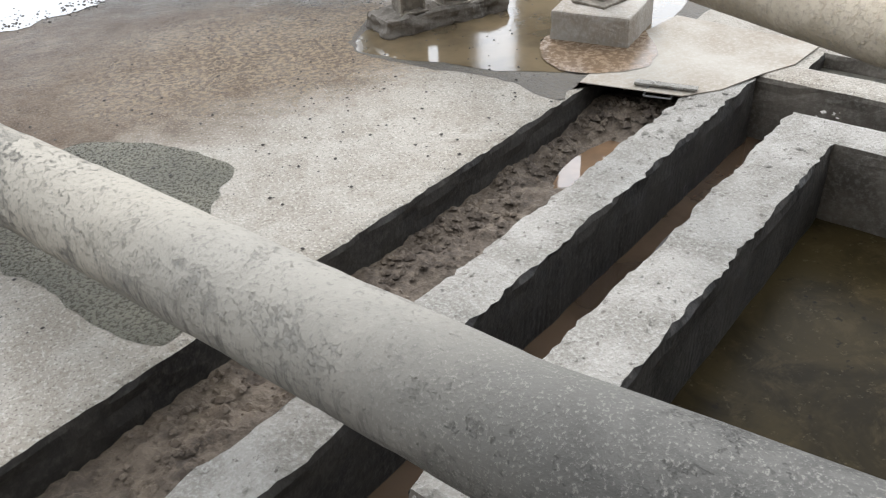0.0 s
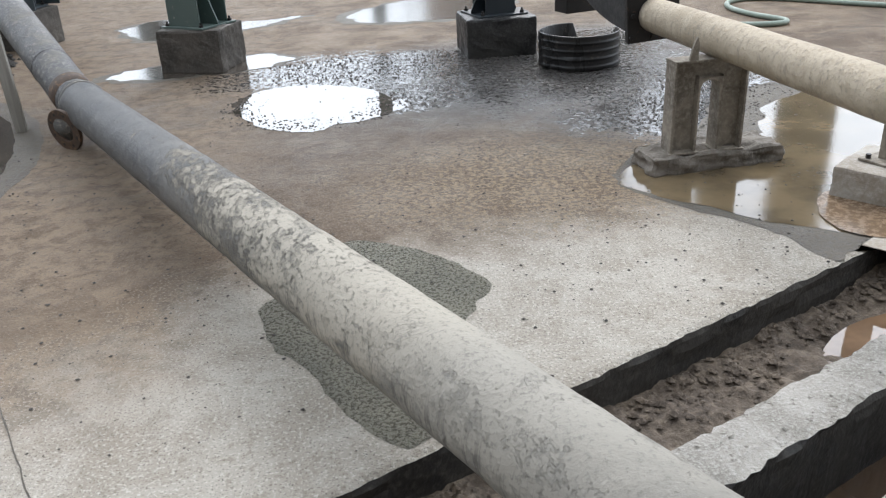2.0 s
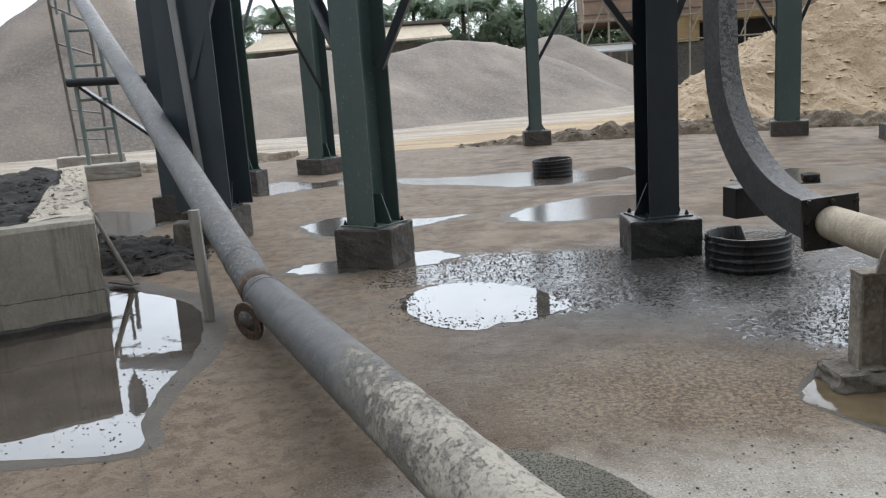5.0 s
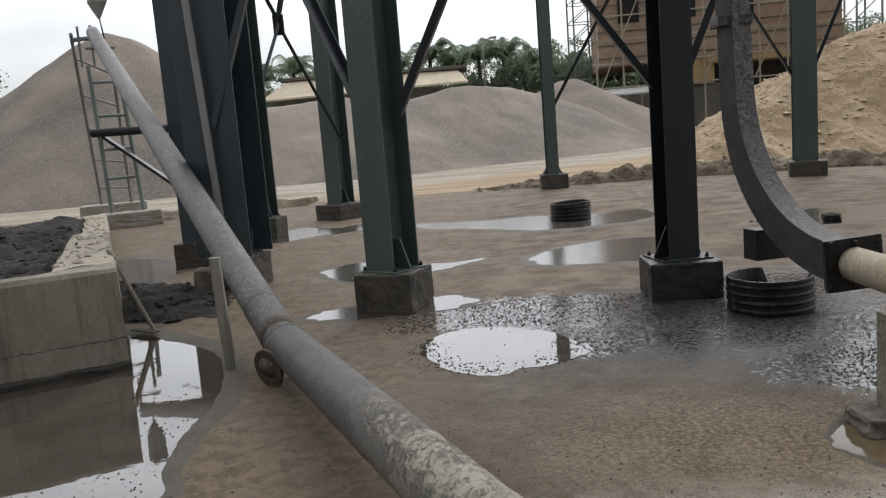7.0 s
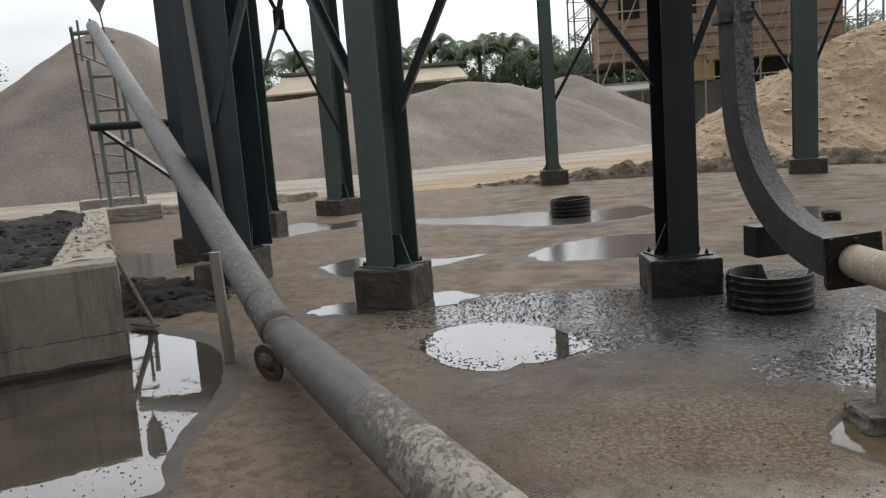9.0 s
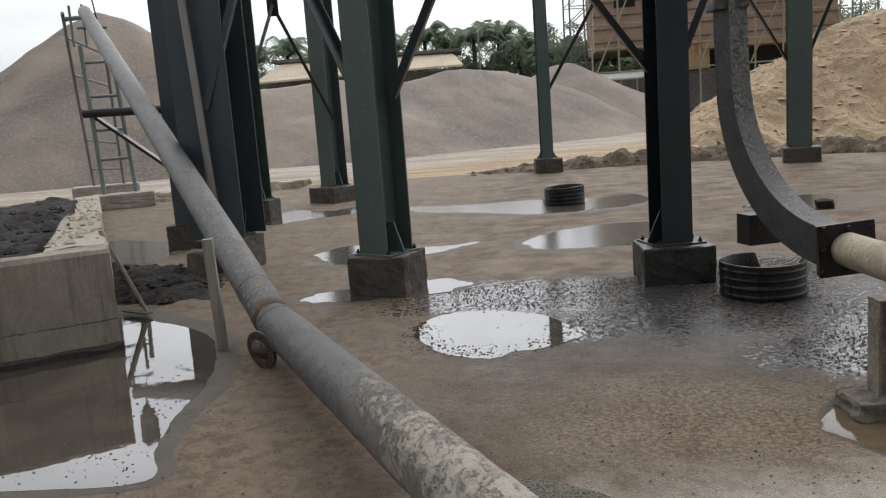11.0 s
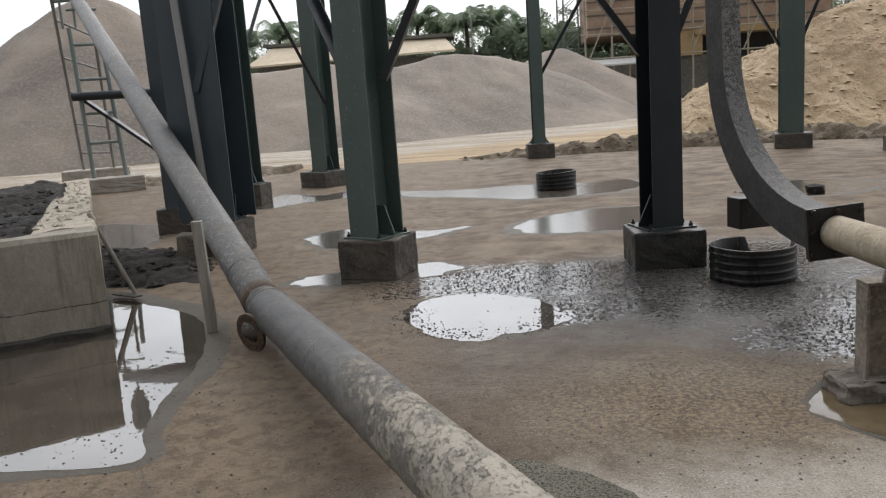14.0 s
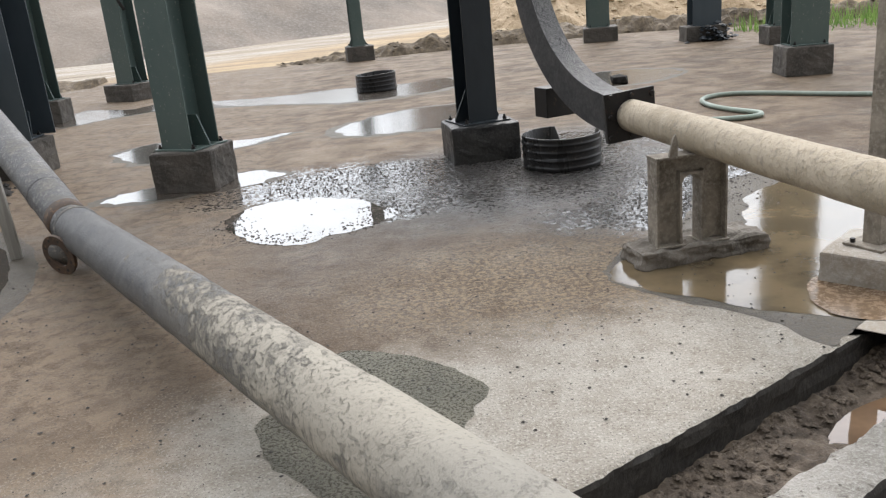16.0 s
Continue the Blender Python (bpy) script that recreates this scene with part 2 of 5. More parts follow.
def damp_material(name, c1, c2, rough=(0.12, 0.4), grain=55, relief=0.9, depth=0.006):
    t = Tree(name)
    n, f = t.noise(4, 4, 0.65), t.noise(grain, 4, 0.75)
    col = t.mix(t.ramp(n, 0.35, 0.65), c1, c2)
    col = t.mix(t.ramp(f, 0.55, 0.42, 0, 0.75), col, tuple(v * 0.45 for v in c1))
    return t.done(col, t.ramp(f, 0.4, 0.62, *rough), t.bump(f, relief, depth), ior=1.36, spec=0.35)


def paint_material(name, c1, c2, rust, rough=(0.35, 0.6), wear=0.66, spec=0.5):
    t = Tree(name)
    n, f = t.noise(2.2, 5, 0.7, t.stretch(1, 1, 0.35)), t.noise(34, 4, 0.7)
    col = t.mix(t.ramp(n, 0.35, 0.65), c1, c2)
    col = t.mix(t.ramp(f, wear, wear + 0.06, 0, 0.8), col, rust)
    return t.done(col, t.ramp(n, 0.3, 0.7, *rough), t.bump(f, 0.25, 0.003), spec=spec)


def pipe_material(name, steel, dust, crust, level, spec=0.4):
    """Old steel pipe with dust caked on the upper side and peeling crust."""
    t = Tree(name)
    geo = t.n.new("ShaderNodeNewGeometry").outputs["Normal"]
    up = t.axis(geo)[2]
    n, f, streak = t.noise(5, 5, 0.7, warp=0.8), t.noise(70, 4, 0.7), t.noise(38, 5, 0.75)
    col = t.mix(t.ramp(n, 0.35, 0.65), steel, tuple(v * 0.72 for v in steel))
    cover = t.math("ADD", t.math("MULTIPLY", up, 0.35), t.math("MULTIPLY", t.math("SUBTRACT", n, 0.5), 1.6))
    col = t.mix(t.ramp(cover, level, level + 0.3), col, dust)
    col = t.mix(t.ramp(streak, 0.535, 0.60, 0, 0.6), col, crust)
    col = t.mix(t.ramp(t.noise(2.2, 4, 0.6), 0.52, 0.62, 0, 0.55), col, tuple(v * 0.8 for v in steel))
    col = t.mix(t.ramp(f, 0.52, 0.66, 0.0, 0.4), col, (0.16, 0.15, 0.14))
    col = t.mix(t.ramp(t.noise(120, 3, 0.7), 0.58, 0.68, 0, 0.6), col, crust)
    drip = t.noise(30, 3, 0.6, t.stretch(1, 1, 0.12))
    col = t.mix(t.ramp(drip, 0.55, 0.7, 0, 0.35), col, (0.13, 0.12, 0.11))
    height = t.math("ADD", t.math("MULTIPLY", f, 0.4), t.math("ADD", t.math("MULTIPLY", t.ramp(streak, 0.45, 0.7), 0.8), n))
    return t.done(col, t.ramp(cover, level, level + 0.3, 0.5, 0.92), t.bump(height, 0.7, 0.007), spec=spec)


def long_pipe_material():
    """The yard pipe: bare blue-grey by the joint, flaking pale crust half way, dull grey dust at the low end."""
    t = Tree("flaking_yard_pipe")
    y = t.axis()[1]
    up = t.axis(t.n.new("ShaderNodeNewGeometry").outputs["Normal"])[2]
    n, f, g = t.noise(6, 5, 0.7, warp=0.6), t.noise(75, 4, 0.7), t.noise(150, 3, 0.7)
    run = t.stretch(1, 0.6, 1, 0.48)
    chips, flake = t.noise(44, 6, 0.8, run, 0.4), t.noise(9, 5, 0.7, run, 0.4)
    wob = t.math("MULTIPLY", t.math("SUBTRACT", n, 0.5), 1.1)
    yy = t.math("ADD", y, wob)
    grey = t.mix(t.ramp(n, 0.35, 0.65), (0.108, 0.107, 0.105), (0.068, 0.069, 0.072))
    grey = t.mix(t.ramp(yy, 1.5, 0.5), grey, (0.165, 0.156, 0.14))
    dust = t.mix(t.ramp(n, 0.38, 0.62), (0.262, 0.240, 0.202), (0.21, 0.193, 0.165))
    dust = t.mix(t.ramp(f, 0.42, 0.6, 0, 0.45), dust, (0.155, 0.143, 0.122))
    dust = t.mix(t.ramp(yy, 0.9, 0.1, 0, 0.7), dust, (0.315, 0.292, 0.25))
    # crust clings to the upper side in the middle and lies whole farther down
    cling = t.math("ADD", t.math("MULTIPLY", up, 0.16), t.math("ADD", t.math("MULTIPLY", t.math("SUBTRACT", chips, 0.5), 1.5), t.math("MULTIPLY", t.math("SUBTRACT", flake, 0.5), 1.1)))
    cling = t.math("ADD", cling, t.ramp(yy, 2.1, -0.3, -0.42, 0.26))
    whole = t.ramp(cling, -0.02, 0.10)
    col = t.mix(whole, grey, dust)
    pale = t.ramp(t.math("ADD", cling, t.math("MULTIPLY", t.math("SUBTRACT", f, 0.5), 0.5)), 0.12, 0.25, 0, 0.7)
    pale = t.math("MULTIPLY", pale, t.ramp(y, 1.7, 0.7, 0.4, 1.0))
    col = t.mix(pale, col, (0.345, 0.313, 0.258))
    gaps = t.math("MULTIPLY", t.ramp(chips, 0.46, 0.37, 0, 0.45), t.ramp(yy, -0.4, 0.3))
    col = t.mix(gaps, col, (0.135, 0.126, 0.11))
    # the low end is dull and dark
    low = t.ramp(t.math("ADD", y, t.math("MULTIPLY", wob, 0.4)), -0.7, -1.4)
    dull = t.mix(t.ramp(n, 0.36, 0.64), (0.105, 0.10, 0.09), (0.07, 0.067, 0.061))
    dull = t.mix(t.ramp(g, 0.52, 0.68, 0, 0.4), dull, (0.19, 0.181, 0.163))
    col = t.mix(t.ramp(y, -0.25, -0.6, 0, 0.6), col, (0.235, 0.222, 0.197))
    col = t.mix(low, col, dull)
    col = t.mix(t.ramp(f, 0.54, 0.64, 0, 0.5), col, (0.11, 0.103, 0.092))
    col = t.mix(t.ramp(g, 0.54, 0.68, 0, 0.3), col, (0.30, 0.282, 0.248))
    # fine hoops of dirt on the underside
    axis = t.n.new("ShaderNodeVectorMath")
    axis.operation = "DOT_PRODUCT"
    t.l.new(t.pos, axis.inputs[0])
    axis.inputs[1].default_value = (-0.46, 0.888, 0.0)
    spot = t.n.new("ShaderNodeCombineXYZ")
    t.l.new(axis.outputs["Value"], spot.inputs[0])
    t.l.new(t.math("MULTIPLY", t.axis()[2], 0.12), spot.inputs[1])
    hoop = t.noise(70, 3, 0.7, spot.outputs[0])
    col = t.mix(t.math("MULTIPLY", t.ramp(hoop, 0.5, 0.62, 0, 0.65), t.ramp(up, 0.5, -0.1)), col, (0.10, 0.093, 0.083))
    height = t.math("ADD", t.math("MULTIPLY", f, 0.5), t.math("ADD", t.math("MULTIPLY", t.math("MULTIPLY", whole, t.ramp(yy, -0.9, 0.0)), 0.8), n))
    height = t.math("SUBTRACT", t.math("ADD", height, t.math("MULTIPLY", pale, 0.4)), t.math("MULTIPLY", gaps, 0.7))
    return t.done(col, t.ramp(whole, 0.0, 1.0, 0.5, 0.92), t.bump(height, 0.9, 0.007), spec=0.3)


def wood_material(name, c1, c2):
    t = Tree(name)
    g = t.noise(22, 4, 0.7, t.stretch(1, 1, 0.08))
    return t.done(t.mix(t.ramp(g, 0.35, 0.65), c1, c2), 0.8, t.bump(g, 0.4, 0.004))


def render_material():
    """Grey cement render with dirty runs, a long hairline crack and pitted patches."""
    t = Tree("tank_wall_render")
    z = t.axis()[2]
    n, f, fine = t.noise(1.8, 5, 0.65, warp=0.4), t.noise(40, 4, 0.7), t.noise(9, 5, 0.75)
    col = t.mix(t.ramp(n, 0.36, 0.64), (0.25, 0.228, 0.186), (0.185, 0.167, 0.132))
    col = t.mix(t.ramp(f, 0.45, 0.7, 0, 0.5), col, (0.28, 0.256, 0.214))
    runs = t.noise(13, 4, 0.7, t.stretch(1, 1, 0.06))
    col = t.mix(t.ramp(runs, 0.5, 0.66, 0, 0.6), col, (0.115, 0.10, 0.078))
    col = t.mix(t.ramp(fine, 0.58, 0.68, 0, 0.55), col, (0.13, 0.115, 0.092))
    off = t.math("ABSOLUTE", t.math("SUBTRACT", z, t.math("ADD", 0.215, t.math("MULTIPLY", t.math("SUBTRACT", fine, 0.5), 0.05))))
    crack = t.ramp(off, 0.0015, 0.004, 0.85, 0.0)
    col = t.mix(crack, col, (0.04, 0.034, 0.028))
    height = t.math("SUBTRACT", t.math("ADD", t.math("MULTIPLY", f, 0.5), fine), crack)
    return t.done(col, t.ramp(n, 0.3, 0.7, 0.7, 0.95), t.bump(height, 0.6, 0.01), spec=0.22)


def duct_material():
    """Dark duct steel; wet grey grit has caked on its upper and lower sides, the flanks are bare."""
    t = Tree("grimy_duct_steel")
    flank = t.n.new("ShaderNodeVectorMath")
    flank.operation = "DOT_PRODUCT"
    t.l.new(t.n.new("ShaderNodeNewGeometry").outputs["True Normal"], flank.inputs[0])
    flank.inputs[1].default_value = (0.945, 0.325, 0.0)
    caked = t.ramp(t.math("ABSOLUTE", flank.outputs["Value"]), 0.6, 0.4)
    n, f = t.noise(5, 5, 0.7, warp=0.5), t.noise(42, 5, 0.8)
    bare = t.mix(t.ramp(n, 0.38, 0.62), (0.026, 0.026, 0.027), (0.05, 0.048, 0.047))
    grit = t.mix(t.ramp(f, 0.44, 0.58), (0.035, 0.034, 0.034), (0.19, 0.185, 0.178))
    grit = t.mix(t.ramp(n, 0.45, 0.62, 0, 0.7), grit, (0.115, 0.112, 0.11))
    height = t.math("ADD", t.math("MULTIPLY", f, caked), t.math("MULTIPLY", n, 0.3))
    return t.done(t.mix(caked, bare, grit), t.ramp(f, 0.4, 0.6, 0.3, 0.65), t.bump(height, 1.0, 0.02), spec=0.4)


def leaf_material(name, c1, c2):
    t = Tree(name)
    r = t.n.new("ShaderNodeNewGeometry").outputs["Random Per Island"]
    col = t.mix(r, c1, c2)
    t.done(col, 0.6)
    thin = t.n.new("ShaderNodeBsdfTranslucent")
    t.l.new(col, thin.inputs["Color"])
    both = t.n.new("ShaderNodeMixShader")
    both.inputs["Fac"].default_value = 0.55
    t.l.new(t.bsdf.outputs[0], both.inputs[1])
    t.l.new(thin.outputs[0], both.inputs[2])
    t.l.new(both.outputs[0], t.n["Material Output"].inputs["Surface"])
    return t.mat


M_GROUND = ground_material()
M_BEAM = grainy("old_channel_concrete", (0.30, 0.28, 0.25), (0.205, 0.19, 0.165), (0.40, 0.385, 0.355), 5, 95, relief=1.0, depth=0.014, spot=(0.14, 0.125, 0.11))
M_NEARBLACK = grainy("near_black_concrete", (0.022, 0.021, 0.02), (0.042, 0.038, 0.033), (0.07, 0.063, 0.055), 4, 40, (0.5, 0.8), 0.8)
M_FOOT = grainy("footing_concrete", (0.15, 0.13, 0.108), (0.085, 0.074, 0.062), (0.20, 0.185, 0.16), 4, 55, relief=0.7)
M_PAD = grainy("dusty_footing_concrete", (0.34, 0.315, 0.275), (0.25, 0.215, 0.175), (0.38, 0.36, 0.33), 4, 60, relief=0.6)
M_PEDESTAL = grainy("damp_pedestal_concrete", (0.085, 0.075, 0.065), (0.055, 0.05, 0.045), (0.12, 0.11, 0.095), 4, 45, (0.5, 0.85), 0.7)
M_BLACKPED = grainy("near_black_pedestal_concrete", (0.018, 0.018, 0.018), (0.035, 0.033, 0.03), (0.05, 0.048, 0.045), 4, 45, (0.3, 0.6), 0.7)
M_WALL = render_material()
M_CRUST = grainy("crumbling_concrete_top", (0.42, 0.37, 0.30), (0.33, 0.285, 0.225), (0.47, 0.43, 0.36), 8, 45, relief=1.0, depth=0.03)
M_MUD = grainy("channel_mud", (0.125, 0.096, 0.07), (0.066, 0.052, 0.041), (0.17, 0.135, 0.10), 6, 45, (0.45, 0.85), 1.0, 0.02)
M_DARKMUD = grainy("black_mud", (0.016, 0.0145, 0.0135), (0.03, 0.027, 0.024), (0.052, 0.047, 0.042), 3, 24, (0.7, 0.95), 1.0, 0.04)
M_BERM = grainy("turned_up_mud", (0.13, 0.10, 0.07), (0.075, 0.06, 0.045), (0.22, 0.17, 0.11), 1.5, 9, relief=1.0, depth=0.06)
M_GRAVEL = grainy("grey_gravel", (0.235, 0.192, 0.155), (0.15, 0.132, 0.116), (0.27, 0.237, 0.205), 0.16, 9, relief=0.8, depth=0.05)
M_TAN = grainy("tan_rubble", (0.36, 0.265, 0.165), (0.27, 0.195, 0.12), (0.44, 0.345, 0.23), 0.5, 14, relief=0.9, depth=0.06)
M_TANSTONE = grainy("pale_rubble_stone", (0.42, 0.33, 0.22), (0.34, 0.26, 0.17), (0.50, 0.42, 0.30), 3, 20, relief=0.5)
M_WATER = water_material("standing_water", (0.075, 0.062, 0.05), 0.02, 0.05)
M_FARWATER = water_material("ruffled_puddle_water", (0.075, 0.062, 0.05), 0.17, 0.3, 1.0)
M_SILT = water_material("silty_water", (0.19, 0.12, 0.072), 0.03)
M_TEA = water_material("brown_puddle_water", (0.14, 0.105, 0.062), 0.09, 0.6, 0.4)
M_SETTLED = damp_material("settled_silt", (0.22, 0.15, 0.093), (0.165, 0.115, 0.075), (0.12, 0.35), 40, 0.3, 0.003)
M_POOL = pool_material()
M_DITCH = water_material("dark_ditch_water", (0.085, 0.055, 0.034), 0.05)
M_DAMP = damp_material("damp_concrete", (0.085, 0.074, 0.06), (0.115, 0.10, 0.08), (0.45, 0.75))
M_GLINT = damp_material("wet_grit", (0.055, 0.052, 0.05), (0.085, 0.08, 0.074), (0.05, 0.45), 42, 1.0, 0.012)
M_ALGAE = damp_material("wet_algae_concrete", (0.155, 0.146, 0.112), (0.20, 0.187, 0.142), (0.2, 0.5), 85, 1.0, 0.02)
M_GREEN = paint_material("weathered_green_paint", (0.055, 0.085, 0.078), (0.076, 0.104, 0.094), (0.24, 0.235, 0.21), wear=0.625)
M_DARK = paint_material("near_black_finish", (0.010, 0.014, 0.018), (0.017, 0.022, 0.026), (0.05, 0.05, 0.05), (0.3, 0.5), spec=0.35)
M_NAVY = paint_material("dark_blue_grey_paint", (0.038, 0.052, 0.064), (0.052, 0.067, 0.078), (0.07, 0.068, 0.065), (0.35, 0.55))
M_PIPE = pipe_material("dusty_steel_pipe", (0.15, 0.147, 0.142), (0.30, 0.275, 0.235), (0.45, 0.415, 0.35), 0.06)
M_LONG = long_pipe_material()
M_PIPE_UP = pipe_material("grey_painted_pipe", (0.092, 0.092, 0.094), (0.185, 0.175, 0.155), (0.29, 0.27, 0.24), 0.3)
M_CREAM = pipe_material("cream_dusted_pipe", (0.33, 0.275, 0.195), (0.42, 0.36, 0.275), (0.40, 0.33, 0.24), -0.25)
M_DUCT = duct_material()
M_CLAMP = grainy("grimy_clamp_steel", (0.034, 0.033, 0.033), (0.058, 0.055, 0.053), (0.17, 0.165, 0.16), 6, 48, (0.3, 0.6), 1.0, 0.02)
M_IRON = paint_material("black_iron", (0.012, 0.011, 0.011), (0.022, 0.02, 0.019), (0.07, 0.045, 0.03), (0.35, 0.55), 0.6, 0.25)
M_RUST = paint_material("rusty_steel", (0.09, 0.055, 0.035), (0.05, 0.035, 0.026), (0.15, 0.09, 0.05), (0.6, 0.85), 0.55)
M_DRUM = paint_material("black_drum_steel", (0.009, 0.009, 0.009), (0.016, 0.015, 0.015), (0.06, 0.05, 0.042), (0.2, 0.36), 0.6, 0.3)
M_FRAME = grainy("dusty_support_steel", (0.235, 0.205, 0.165), (0.125, 0.108, 0.088), (0.31, 0.28, 0.235), 5, 50, (0.6, 0.9), 0.4, 0.004)
M_GALV = paint_material("dull_grey_steel", (0.27, 0.27, 0.265), (0.2, 0.2, 0.195), (0.13, 0.10, 0.08), (0.5, 0.7))
M_SHEET = grainy("dusty_cover_sheet", (0.315, 0.285, 0.24), (0.25, 0.212, 0.168), (0.36, 0.335, 0.295), 2.4, 70, (0.6, 0.9), 0.3, 0.004)
M_WOOD = wood_material("weathered_timber", (0.27, 0.255, 0.225), (0.18, 0.168, 0.145))
M_OLDWOOD = wood_material("dark_wet_timber", (0.09, 0.082, 0.062), (0.05, 0.046, 0.036))
M_HOSE = grainy("pale_green_hose", (0.25, 0.30, 0.255), (0.20, 0.24, 0.20), (0.30, 0.34, 0.30), 4, 40, (0.4, 0.6), 0.2, 0.002)
M_ROOF = grainy("cream_roof_sheet", (0.62, 0.53, 0.40), (0.52, 0.44, 0.33), (0.66, 0.58, 0.46), 0.4, 4, relief=0.2)
M_HOUSE = grainy("dim_house_wall", (0.15, 0.14, 0.125), (0.10, 0.095, 0.085), (0.2, 0.19, 0.17), 0.5, 6, relief=0.2)
M_BRICK = grainy("brown_block_wall", (0.37, 0.265, 0.20), (0.30, 0.21, 0.16), (0.42, 0.32, 0.25), 0.25, 3, relief=0.3)
M_OCHRE = grainy("ochre_render", (0.42, 0.30, 0.16), (0.34, 0.24, 0.13), (0.46, 0.35, 0.2), 0.4, 3, relief=0.2)
M_BAMBOO = grainy("scaffold_poles", (0.36, 0.32, 0.25), (0.27, 0.24, 0.185), (0.4, 0.37, 0.3), 0.5, 4, relief=0.2)
M_PALE = grainy("pale_awning_sheet", (0.55, 0.55, 0.53), (0.45, 0.45, 0.43), (0.6, 0.6, 0.58), 0.5, 5, relief=0.2)
M_LATTICE = paint_material("grey_green_lattice_steel", (0.20, 0.235, 0.22), (0.15, 0.18, 0.17), (0.25, 0.25, 0.24))
# tree and palm leaf colours are lightened to stand in for distance haze
M_LEAF = leaf_material("haze_pale_tree_leaves", (0.12, 0.16, 0.10), (0.18, 0.22, 0.15))
M_PALM = leaf_material("haze_pale_palm_leaves", (0.15, 0.20, 0.13), (0.20, 0.26, 0.17))
M_GRASS = leaf_material("grass_blades", (0.10, 0.19, 0.04), (0.2, 0.3, 0.08))
M_BARK = grainy("tree_bark", (0.10, 0.085, 0.07), (0.07, 0.06, 0.05), (0.14, 0.12, 0.10), 2, 14, relief=0.8)
M_PEBBLE = grainy("dark_pebbles", (0.035, 0.032, 0.03), (0.06, 0.052, 0.045), (0.08, 0.072, 0.065), 30, 90, (0.5, 0.8), 0.3)
M_SHADEWALL = grainy("unseen_shade_wall", (0.22, 0.21, 0.195), (0.17, 0.16, 0.15), (0.26, 0.25, 0.235), 0.8, 12, relief=0.3)


# ---- mesh helpers ----
def thing(name, label, category, at=(0, 0, 0), rz=0.0, group="", kind=""):
    ob = new(name)
    ob.empty_display_size = 0.1
    ob.matrix_basis = pose(*at, 0, 0, rz)
    return tagged(ob, label, category, group, kind)


def link(name, bm, material, smooth=False):
    me = bpy.data.meshes.new(name)
    bm.normal_update()
    bm.to_mesh(me)
    bm.free()
    me.materials.append(material)
    if smooth:
        me.polygons.foreach_set("use_smooth", [True] * len(me.polygons))
    return new(name, me)


def part(name, bm, material, parent, label="", smooth=False):
    ob = link(name, bm, material, smooth)
    ob.parent = parent
    if label:
        ob["label"] = label
    return ob


def solid(name, bm, material, label, category, group="", kind="", smooth=False):
    return tagged(link(name, bm, material, smooth), label, category, group, kind)


def box(x0, x1, y0, y1, z0, z1, bevel=0.0, m=None, bm=None, rough=0.0, cuts=0, seed=0):
    """A box, with worn edges and an uneven surface where asked."""
    b = bmesh.new()
    bmesh.ops.create_cube(b, size=1, matrix=Matrix.LocRotScale(((x0 + x1) / 2, (y0 + y1) / 2, (z0 + z1) / 2), None, (x1 - x0, y1 - y0, z1 - z0)))
    if bevel:
        bmesh.ops.bevel(b, geom=b.edges[:], offset=bevel, segments=2, profile=0.6, affect="EDGES")
    if cuts:
        bmesh.ops.subdivide_edges(b, edges=b.edges[:], cuts=cuts, use_grid_fill=True)
    if rough:
        b.normal_update()
        for v in b.verts:
            p = v.co * 14 + Vector((seed * 7.3, seed, 0))
            v.co += v.normal * rough * (noise.noise(p) + 0.5 * noise.noise(p * 2.7))
    if m is not None:
        b.transform(m)
    return join(bm, b)


def join(bm, b):
    """Adds b to bm and returns the whole."""
    if bm is None:
        return b
    me = bpy.data.meshes.new("joined")
    b.to_mesh(me)
    b.free()
    bm.from_mesh(me)
    bpy.data.meshes.remove(me)
    return bm


def aim(p, q):
    """A frame at p whose z runs to q."""
    d = Vector(q) - Vector(p)
    return Matrix.Translation(p) @ d.to_track_quat("Z", "Y").to_matrix().to_4x4(), d.length


def bar(p, q, w, d, bm=None, bevel=0.004):
    m, n = aim(p, q)
    return box(-w / 2, w / 2, -d / 2, d / 2, 0, n, bevel, m, bm)


def rod(p, q, r, seg=12, bm=None, r2=None):
    m, n = aim(p, q)
    b = bmesh.new()
    bmesh.ops.create_cone(b, cap_ends=True, segments=seg, radius1=r, radius2=r if r2 is None else r2, depth=n, matrix=m @ Matrix.Translation((0, 0, n / 2)))
    return join(bm, b)


def lathe(profile, seg=40, m=None, closed=False):
    """A turned shape from (radius, height) pairs."""
    b = bmesh.new()
    rings = []
    for r, z in profile:
        rings.append([b.verts.new((r * math.cos(2 * math.pi * k / seg), r * math.sin(2 * math.pi * k / seg), z)) for k in range(seg)])
    pairs = list(zip(rings, rings[1:] + ([rings[0]] if closed else [])))[: None if closed else len(rings) - 1]
    for lo, hi in pairs:
        for k in range(seg):
            b.faces.new((lo[k], lo[(k + 1) % seg], hi[(k + 1) % seg], hi[k]))
    if m is not None:
        b.transform(m)
    return b


